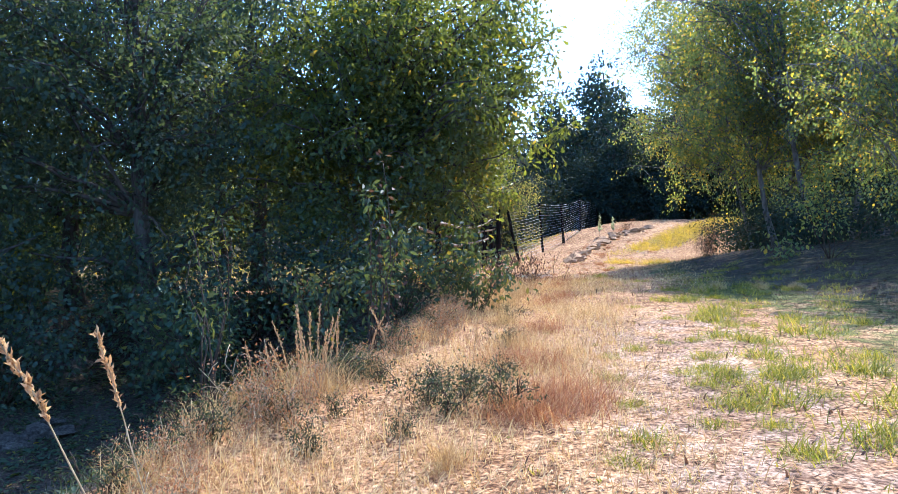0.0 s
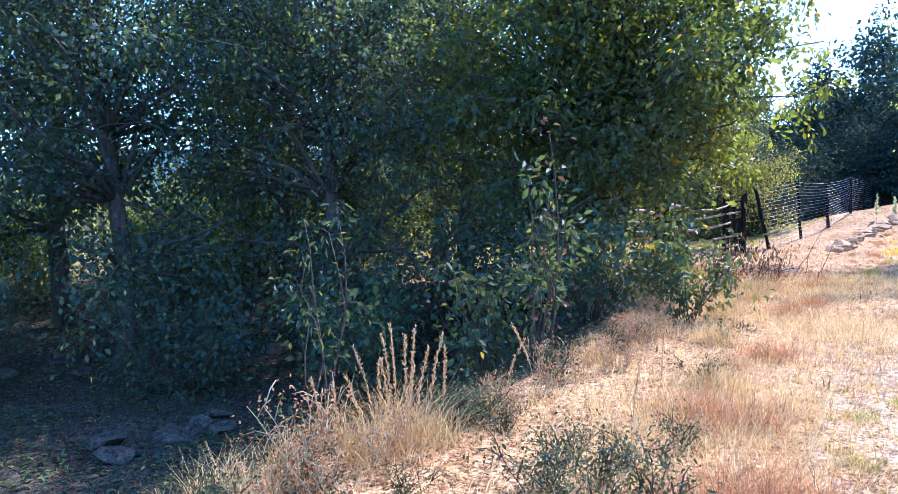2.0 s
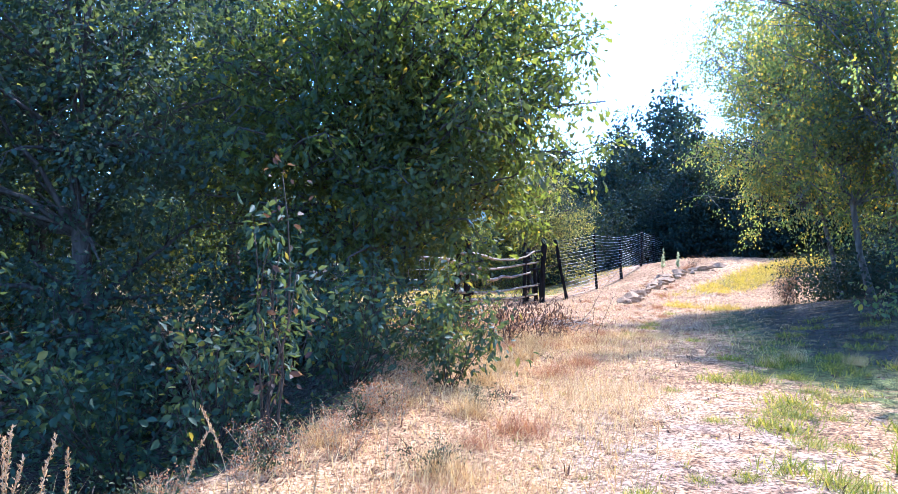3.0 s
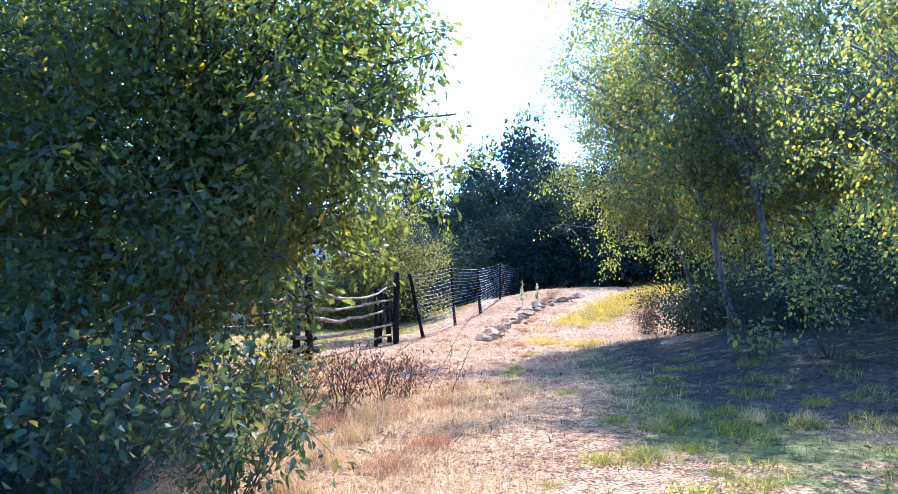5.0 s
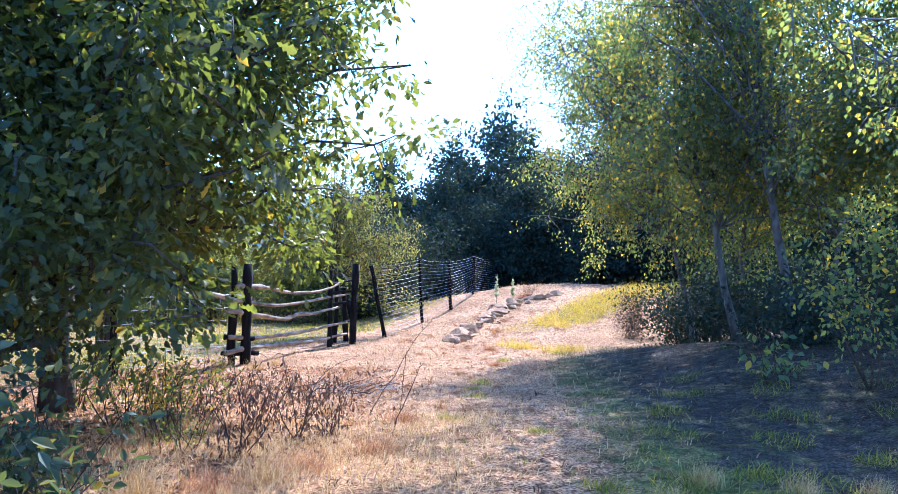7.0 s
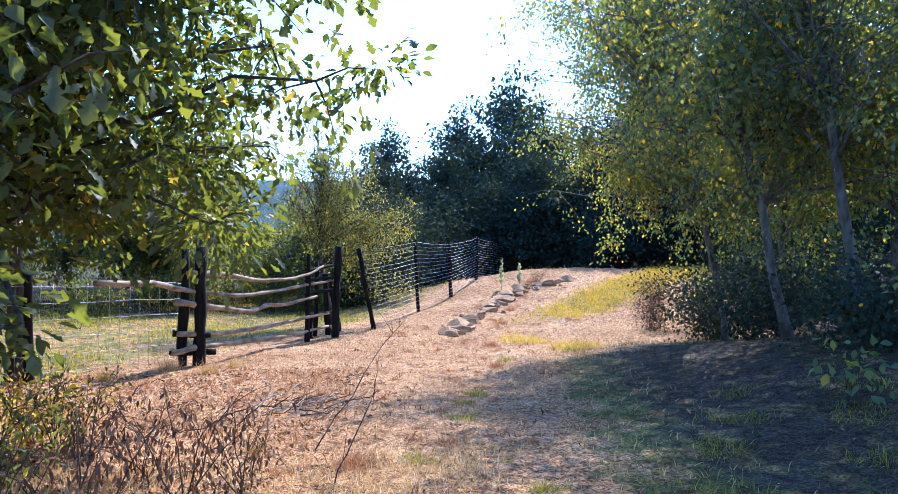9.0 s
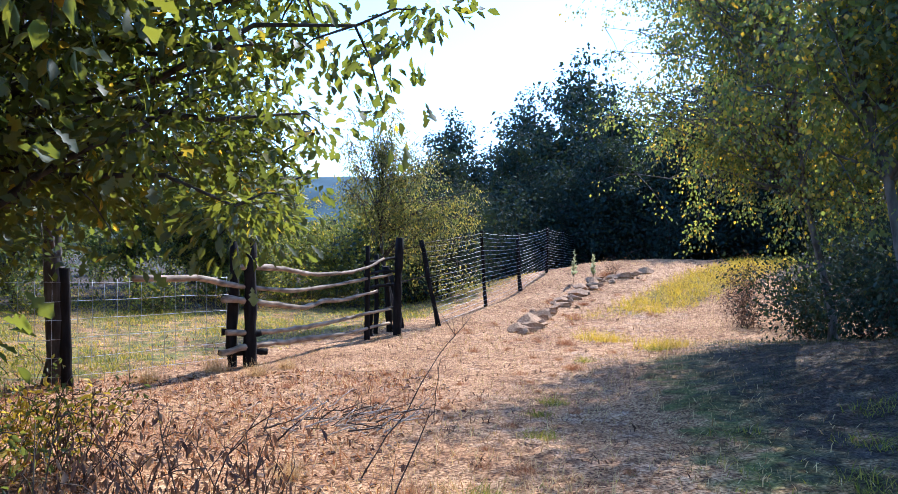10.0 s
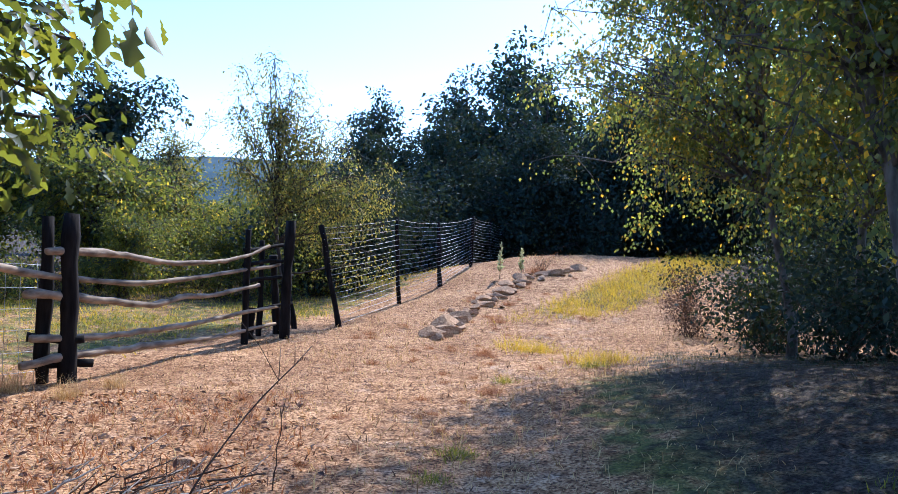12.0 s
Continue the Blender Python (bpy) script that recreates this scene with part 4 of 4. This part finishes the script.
stand(green_weed, [(-0.75, 3.7, 40, 0.8), (0.6, 5.3, 90, 0.8), (1.05, 4.45, 10, 1.1), (1.2, 4.7, 200, 0.9), (-0.9, 3.3, 20, 0.9), (0.35, 5.45, 230, 0.9), (1.25, 4.15, 140, 1.2), (0.95, 4.85, 60, 0.9), (1.5, 5.0, 320, 0.8), (0.55, 3.7, 100, 0.7), (0.2, 4.3, 210, 0.7), (1.9, 6.3, 30, 0.9), (2.4, 8.0, 170, 0.9), (-0.3, 4.4, 50, 0.9), (-0.15, 4.2, 150, 1.0), (0.3, 5.3, 10, 1.3), (0.45, 5.5, 80, 1.1), (0.9, 6.5, 120, 1.2), (1.4, 7.6, 240, 1.2), (-0.5, 3.9, 70, 1.1), (0.0, 3.6, 300, 0.8), (0.8, 4.4, 20, 1.1), (0.9, 4.1, 190, 1.0)])


def make_mullein(x, y, tall, seed):
    rng = np.random.default_rng(seed)
    root = thing("mullein", on(x, y), "tall grey-green mullein stalk standing on the bank", "plant", "mulleins")
    line = wobble((0, 0, -0.05), (0.02, 0, tall), 8, 0.01, rng)
    v, f = joined([tube(line, np.linspace(0.012, 0.006, 8), 6)])
    part("stem", mesh_of("stem", v, f, STALK, True), root)
    z = rng.uniform(0.2, 1.0, 90) * tall
    a = rng.uniform(0, 2 * np.pi, 90)
    way = np.stack([np.cos(a), np.sin(a), np.full(90, 0.9)], -1)
    v, q = leaves(np.stack([0 * z, 0 * z, z], -1), way, 0.15 * (1 - 0.8 * z / tall) + 0.02, 0.5, "fold", rng, 0.3)
    tagged(part("foliage", mesh_of("foliage", v, [q], MULLEIN_LEAF), root), kind="stuff")


make_mullein(12.6, 29.3, 0.95, 301)
make_mullein(13.15, 29.2, 0.72, 302)


def make_reed(x, y, bend, tall, seed, head=0.2, fine=1.0):
    rng = np.random.default_rng(seed)
    root = thing("seeding_grass", on(x, y), "tall dry grass stalk with a drooping seed head", "grass", "seeding grasses")
    u = np.linspace(0, 1, 12)[:, None]
    line = np.array([0, 0, -0.05]) + u * [0, 0, tall + 0.05] + u**2 * [bend[0], bend[1], 0] + rng.normal(0, 0.002, (12, 3))
    v, f = joined([tube(line, np.linspace(0.0035, 0.0018, 12) * (0.5 + 0.5 * fine), 5)])
    part("stem", mesh_of("stem", v, f, STALK, True), root)
    n = 130
    w = 1 - head * rng.uniform(0, 1.0, n)
    at = np.stack([np.interp(w, u[:, 0], line[:, k]) for k in range(3)], -1) + rng.normal(0, 0.006 * fine, (n, 3))
    v, q = leaves(at, rng.normal(0, 0.5, (n, 3)) + [bend[0], bend[1], 1.0], 0.024 * (0.4 + 0.6 * fine), 0.4, "fold", rng, 0.2)
    part("seed_head", mesh_of("seed_head", v, [q], SEED), root)


make_reed(-0.26, 1.07, (-0.185, -0.26), 1.085, 311, 0.13, 0.4)
make_reed(-0.29, 1.34, (-0.12, -0.13), 1.025, 312, 0.16, 0.4)
for k, (x, y, b, t) in enumerate(((0.02, 4.95, (-0.05, 0.0), 0.62), (0.1, 5.0, (0.04, 0.0), 0.66), (-0.02, 4.85, (-0.02, 0.02), 0.5), (0.14, 4.9, (0.08, 0.0), 0.55), (-0.12, 4.9, (-0.1, 0.0), 0.42), (-0.2, 4.7, (-0.04, 0.03), 0.4), (0.06, 5.1, (0.0, 0.0), 0.6), (0.55, 5.9, (0.14, 0.02), 0.42), (0.75, 6.1, (-0.15, 0.0), 0.46), (1.25, 5.0, (0.05, 0), 0.5), (0.45, 3.2, (0.03, 0), 0.4), (1.6, 6.3, (0.03, 0), 0.45), (0.05, 4.8, (-0.06, 0), 0.52), (0.18, 5.05, (0.1, 0), 0.6), (-0.08, 5.0, (-0.12, 0), 0.56), (0.12, 4.75, (0.05, 0), 0.48), (-0.3, 4.8, (-0.08, 0), 0.44), (0.25, 5.2, (0.02, 0), 0.5), (0.0, 5.15, (-0.03, 0), 0.66))):
    make_reed(x, y, b, t, 320 + k, 0.5, 0.6)


def make_stick(name, label, a, b, r, seed, twigs=0, sag=0.0, wood=None):
    wood = wood or TWIG
    rng = np.random.default_rng(seed)
    root = thing(name, a, label, "stick")
    line = wobble((0, 0, 0), np.subtract(b, a), 14, 0.012 * np.linalg.norm(np.subtract(b, a)), rng)
    line[:, 2] -= sag * np.sin(np.linspace(0, np.pi, 14))
    v, f = joined([tube(line, np.linspace(r, r * 0.45, 14) * (1 + 0.12 * rng.standard_normal(14)), 6)])
    part("stem", mesh_of("stem", v, f, wood, True), root)
    for _ in range(twigs):
        p = line[rng.integers(3, 13)]
        q = p + (rng.normal(0, 0.12, 3) + [0, 0, 0.1]) * min(1.0, np.linalg.norm(line[-1]))
        v, f = joined([tube(np.stack([p, (p + q) / 2 + [0, 0, 0.02], q]), [r * 0.4, r * 0.3, r * 0.15], 4)])
        part("twig", mesh_of("twig", v, f, wood, True), root)


make_stick("bare_stalk", "long bare brown stalk leaning over the dry grass", on(4.95, 14.3, -0.05), (5.97, 15.15, 0.88), 0.006, 341, 4, -0.05)
make_stick("bare_stalk", "thin upright dry twig beside the path", on(5.9, 16.4, -0.05), on(5.98, 16.4, 0.6), 0.006, 342, 3)
make_stick("bare_stalk", "thin upright dry twig beside the path", on(4.9, 13.0, -0.05), on(5.25, 13.2, 0.65), 0.006, 343, 3)
_r = np.random.default_rng(44)
for k in range(64):
    x, y, a = 4.9 + _r.normal(0, 0.36), 16.15 + _r.normal(0, 0.28), _r.uniform(-0.6, 1.2)
    L = _r.uniform(0.12, 0.4)
    make_stick("dead_branch", "dead branch, dry and stripped, lying in a loose pile", on(x, y, _r.uniform(0.01, 0.12)), on(x + L * math.cos(a), y + L * math.sin(a), _r.uniform(0.01, 0.22)), _r.uniform(0.004, 0.01), 350 + k, 2, 0.0, TWIG if k % 2 == 0 else BLEACHED)


# ---- grass ----
def spread_over(n, xr, yr, density, rng):
    """n places on the ground, thinned by density(x, y)."""
    x, y = rng.uniform(*xr, n), rng.uniform(*yr, n)
    keep = rng.uniform(0, 1, n) < density(x, y)
    x, y = x[keep], y[keep]
    return np.stack([x, y, height(x, y) - 0.005], -1)


def grass(name, label, places, material, tall, wide, lean, seed, bend=0.5):
    rng = np.random.default_rng(seed)
    v, f = blades(places, tall, wide, lean, rng, bend)
    tagged(new(name, mesh_of(name, v, f, material)), label, "grass", kind="stuff")


def patchy(x, y, s, phase):
    return 0.5 + 0.5 * np.sin(s * x + phase) * np.sin(s * 0.83 * y + 2 * phase + 0.5 * np.sin(s * x))


def verge(x, y):
    """The straw-covered strip between the bank and the path."""
    e, p = bank_edge(y), path_x(y)
    return ease(-0.25, 0.1, x - e) * ease(0.2, -0.7, x - p)


_g = np.random.default_rng(90)
grass("dry_grass", "matted pale straw covering the verge", spread_over(150000, (-2, 7), (1.5, 14), lambda x, y: verge(x, y) * (0.45 + 0.55 * patchy(x, y, 2.3, 0.4)), _g), STRAW, 0.11, 0.006, 0.9, 91)
grass("dry_grass", "short dry stubble along the path", spread_over(130000, (-1, 17), (11, 32), lambda x, y: ease(0.2, -0.4, y - 24.3 - 1.25 * (x - 6.6)) * ease(2.6 + 2 * ease(19, 22, y), 0.6 + 1.6 * ease(19, 22, y), x - path_x(y)) * (0.25 + 0.5 * patchy(x, y, 1.7, 1.1)) * ease(-0.3, 0.3, x - bank_edge(y)), _g), STRAW, 0.09, 0.009, 1.05, 92)
grass("dry_grass", "loose straw lying on the bare path", spread_over(40000, (0, 9), (0, 16), lambda x, y: ease(1.6, 0.6, np.abs(x - path_x(y))) * 0.45, _g), STRAW, 0.07, 0.004, 1.35, 93, 0.1)
grass("wispy_grass", "soft pale standing grass on the verge", spread_over(80000, (-1, 6), (2.5, 12.5), lambda x, y: verge(x, y) * ease(0.45, 0.9, patchy(x, y, 1.5, 2.2)), _g), STRAW, 0.24, 0.003, 0.75, 94, 0.9)
grass("green_grass", "short green grass beside the path", spread_over(120000, (2, 11), (0, 15), lambda x, y: ease(0.6, 1.6, x - path_x(y)) * ease(5.5, 3.0, x - path_x(y)) * ease(0.6, 0.8, patchy(x, y, 4.3, 0.9)), _g), GREEN_BLADE, 0.1, 0.007, 0.9, 95)
grass("shade_dark_grass", "thin grass and dead bits, coloured dark for the shade", spread_over(110000, (4, 15), (5, 22), lambda x, y: ease(0.3 + 1.2 * ease(11, 7, y), 2.0 + 1.2 * ease(11, 7, y), x - path_x(y)) * (0.25 + 0.6 * patchy(x, y, 2.1, 3.0)), _g), SHADED_OLIVE_BLADE, 0.1, 0.004, 0.9, 96)
grass("yellow_grass", "sunlit yellow-green grass on the far bank", spread_over(90000, (10.5, 22), (24.5, 33), lambda x, y: yellow_bank(x, y) * (0.3 + 0.7 * patchy(x, y, 2.4, 0.6)), _g), YELLOW_BLADE, 0.16, 0.011, 0.6, 97)
grass("orchard_grass", "yellow-green grass of the orchard", spread_over(60000, (-3, 14), (20.5, 38), lambda x, y: ease(0.3, 1.2, y - 24.5 - 1.25 * (x - 6.6)) * (0.3 + 0.6 * patchy(x, y, 0.9, 1.7)), _g), YELLOW_BLADE, 0.09, 0.012, 0.8, 98)
grass("orchard_grass", "fresh green grass patches of the orchard", spread_over(60000, (-4, 12), (20, 33), lambda x, y: ease(0.2, 1.2, y - 24.3 - 1.25 * (x - 6.6)) * ease(0.5, 0.8, patchy(x, y, 1.1, 0.3)), _g), GREEN_BLADE, 0.11, 0.013, 0.7, 103)
grass("leaf_litter", "brown dead leaves and stalks on the slope", spread_over(45000, (0, 6.5), (11.5, 20), lambda x, y: ease(-0.2, 0.5, x - bank_edge(y)) * ease(-1.2, -2.4, x - path_x(y)) * (0.2 + 0.7 * patchy(x, y, 3.1, 0.2)), _g), RUSSET, 0.085, 0.012, 1.35, 99, 0.3)
grass("hollow_grass", "sparse grass in the hollow, coloured dark for its shade", spread_over(60000, (-9, 2), (1, 14), lambda x, y: ease(0.1, 0.8, bank_edge(y) - x) * (0.2 + 0.6 * patchy(x, y, 1.4, 0.8)), _g), SHADED_OLIVE_BLADE, 0.14, 0.006, 0.7, 100)


grass("path_weed", "tiny dry weeds and crumbs on the bare path", spread_over(160000, (0, 9), (0.5, 14), lambda x, y: ease(1.9, 0.9, np.abs(x - path_x(y))) * ease(0.86, 0.97, patchy(x, y, 13.0, 0.3)), _g), GREEN_BLADE, 0.045, 0.008, 1.0, 101)
grass("brown_litter", "brown crumbs of dead grass on the verge and path", spread_over(120000, (-1, 14), (0.5, 28), lambda x, y: ease(-0.2, 0.2, x - bank_edge(y)) * ease(1.8, 0.4, x - path_x(y)) * ease(0.72, 0.95, patchy(x, y, 7.0, 1.3)), _g), DEAD_LEAF, 0.07, 0.013, 1.2, 102)


def scatter_leaves(name, label, places, material, size, seed):
    rng = np.random.default_rng(seed)
    places = places + np.array([0, 0, 0.02])
    ways = rng.standard_normal((len(places), 3)) * [1, 1, 0.25]
    v, q = leaves(places, ways, size, 0.55, "fold", rng, 0.8)
    tagged(new(name, mesh_of(name, v, [q], material)), label, "leaves", kind="stuff")


scatter_leaves("fallen_leaves", "curled brown dead leaves lying on the slope", spread_over(8000, (-1, 6.5), (9, 20), lambda x, y: ease(-1.2, -2.2, x - path_x(y)) * (0.2 + 0.8 * patchy(x, y, 2.6, 0.7)), _g), DEAD_LEAF, 0.07, 110)
scatter_leaves("fallen_leaves", "dead leaves scattered in the shade", spread_over(12000, (-7, 14), (3, 23), lambda x, y: np.maximum(ease(0.3, 1.0, bank_edge(y) - x), ease(1.6, 3.0, x - path_x(y))) * 0.5, _g), DEAD_LEAF, 0.06, 111)


scatter_leaves("ground_ivy", "dark green creeping leaves covering the hollow", spread_over(60000, (-11, 2), (1, 17), lambda x, y: ease(0.2, 1.0, bank_edge(y) - x) * (0.15 + 0.85 * patchy(x, y, 1.9, 0.2)), _g), SHRUB_LEAF, 0.075, 112)


def tuft_mesh(name, material, n, r, tall, wide, lean, seed):
    rng = np.random.default_rng(seed)
    xy = rng.normal(0, r * 0.5, (n, 2))
    v, f = blades(np.c_[xy, np.full(n, -0.02)], tall, wide, lean, rng, 0.7)
    return mesh_of(name, v, f, material)


def tufts(name, label, group, meshes, spots):
    for k, (x, y, s) in enumerate(spots):
        root = thing(name, on(x, y), label, "grass tuft", group)
        root.matrix_basis = Matrix.Translation(on(x, y)) @ pose(0, 0, 0, 0, 0, 77 * k) @ Matrix.Diagonal((s, s, s, 1))
        tagged(part("blade_clump", meshes[k % len(meshes)], root), kind="stuff")


_russet = [tuft_mesh("russet_tuft", RUSSET, 800, 0.3, 0.27, 0.004, 0.85, 400 + k) for k in range(2)]
tufts("russet_tuft", "russet-brown tuft of dry grass on the verge", "russet tufts", _russet,
      [(1.55, 4.05, 1.1), (1.75, 4.35, 1.0), (1.3, 3.9, 0.9), (1.9, 5.4, 0.95), (1.65, 5.6, 0.8), (2.6, 7.3, 0.8), (2.2, 6.9, 0.5), (3.4, 9.6, 0.8), (3.9, 10.2, 0.7), (4.6, 12.2, 0.7), (5.2, 13.6, 0.6), (8.6, 19.4, 0.5), (9.5, 22.0, 0.6), (10.9, 25.0, 0.6), (11.8, 26.6, 0.5), (13.7, 29.4, 0.9), (3.9, 11.8, 0.7), (3.2, 11.2, 0.8)])
_straw = [tuft_mesh("straw_tuft", STRAW, 380, 0.22, 0.36, 0.004, 0.5, 405 + k) for k in range(2)]
tufts("straw_tuft", "tall standing tuft of bleached straw on the bank", "straw tufts", _straw,
      [(0.0, 4.95, 1.1), (-0.2, 4.75, 0.9), (0.15, 5.1, 0.9), (-0.4, 4.5, 0.8), (-0.55, 4.15, 0.8), (0.5, 5.7, 0.7), (1.2, 7.0, 0.7), (1.7, 8.2, 0.8), (1.95, 6.2, 0.8), (2.3, 7.8, 0.8), (2.6, 9.0, 0.9), (2.9, 9.9, 0.9), (3.3, 10.6, 0.8), (2.75, 11.2, 0.9), (-0.75, 3.4, 0.7), (0.7, 3.2, 0.6), (3.6, 11.4, 0.9), (4.5, 14.4, 0.5), (6.2, 10.3, 0.5), (6.7, 10.6, 0.6), (7.2, 10.2, 0.5), (7.7, 10.0, 0.5), (4.1, 19.9, 0.7), (3.5, 20.3, 0.8), (4.5, 20.4, 0.6), (2.7, 19.6, 0.8)])
_mixed = [tuft_mesh("verge_tuft", YELLOW_BLADE, 240, 0.34, 0.24, 0.008, 0.6, 408 + k) for k in range(2)]
tufts("verge_tuft", "yellow-green tuft of grass at the edge of the shade", "yellow tufts", _mixed,
      [(10.3, 22.5, 1.3), (10.55, 22.3, 1.0), (10.7, 20.9, 1.2), (11.1, 20.95, 1.0), (13.0, 25.2, 0.9), (12.6, 25.6, 0.8), (18.4, 29.6, 1.4), (18.9, 30.1, 1.5), (17.6, 29.0, 1.2)])
_green = [tuft_mesh("green_tuft", GREEN_BLADE, 300, 0.2, 0.15, 0.008, 0.95, 410 + k) for k in range(3)]
tufts("green_tuft", "green tuft of living grass beside the bare path", "green tufts", _green,
      [(5.2, 8.2, 1.2), (3.8, 5.2, 1.2), (5.0, 6.3, 1.5), (3.1, 3.9, 1.1), (1.8, 3.3, 0.8), (2.5, 2.9, 0.9), (3.15, 3.1, 1.2), (3.5, 4.4, 1.1), (4.3, 5.9, 1.0), (4.6, 7.2, 1.2), (2.1, 4.1, 0.6), (2.3, 4.9, 0.6), (2.6, 5.6, 0.5), (2.4, 3.6, 0.6), (3.7, 3.6, 1.2), (4.2, 4.5, 1.3), (5.6, 7.2, 1.2), (6.2, 10.2, 1.1), (6.6, 10.6, 1.2), (6.9, 10.1, 1.0), (7.2, 10.6, 1.0), (5.9, 10.7, 0.9), (5.7, 13.6, 0.8), (6.6, 15.2, 0.8), (7.4, 17.0, 0.9), (7.0, 16.4, 0.7), (9.0, 19.9, 0.8), (10.6, 20.6, 1.0), (7.6, 9.9, 1.0), (8.4, 10.6, 0.9), (6.3, 12.6, 0.7), (1.55, 3.0, 0.6), (2.9, 4.8, 0.6), (3.0, 5.9, 0.6)])
_r = np.random.default_rng(55)
_spots = []
for k in range(46):
    y = _r.uniform(2.6, 9.5)
    _spots.append((float(path_x(y)) + abs(_r.normal(0.55, 0.75)), y, _r.uniform(0.45, 1.1)))
tufts("green_tuft", "green tuft of living grass beside the bare path", "green tufts", _green, _spots)
_r = np.random.default_rng(56)
_spots = []
for k in range(90):
    y = _r.uniform(13.5, 28.5)
    x = float(path_x(y)) + _r.uniform(-4.2, 0.8)
    if y < 23.3 + 1.25 * (x - 6.6) or x > 9.0:
        _spots.append((x, y, _r.uniform(0.2, 0.42)))
tufts("russet_tuft", "small trodden tuft of dry brown grass on the bank", "small brown tufts", [tuft_mesh("russet_tuft", RUSSET, 260, 0.3, 0.27, 0.006, 0.85, 420 + k) for k in range(2)], _spots)
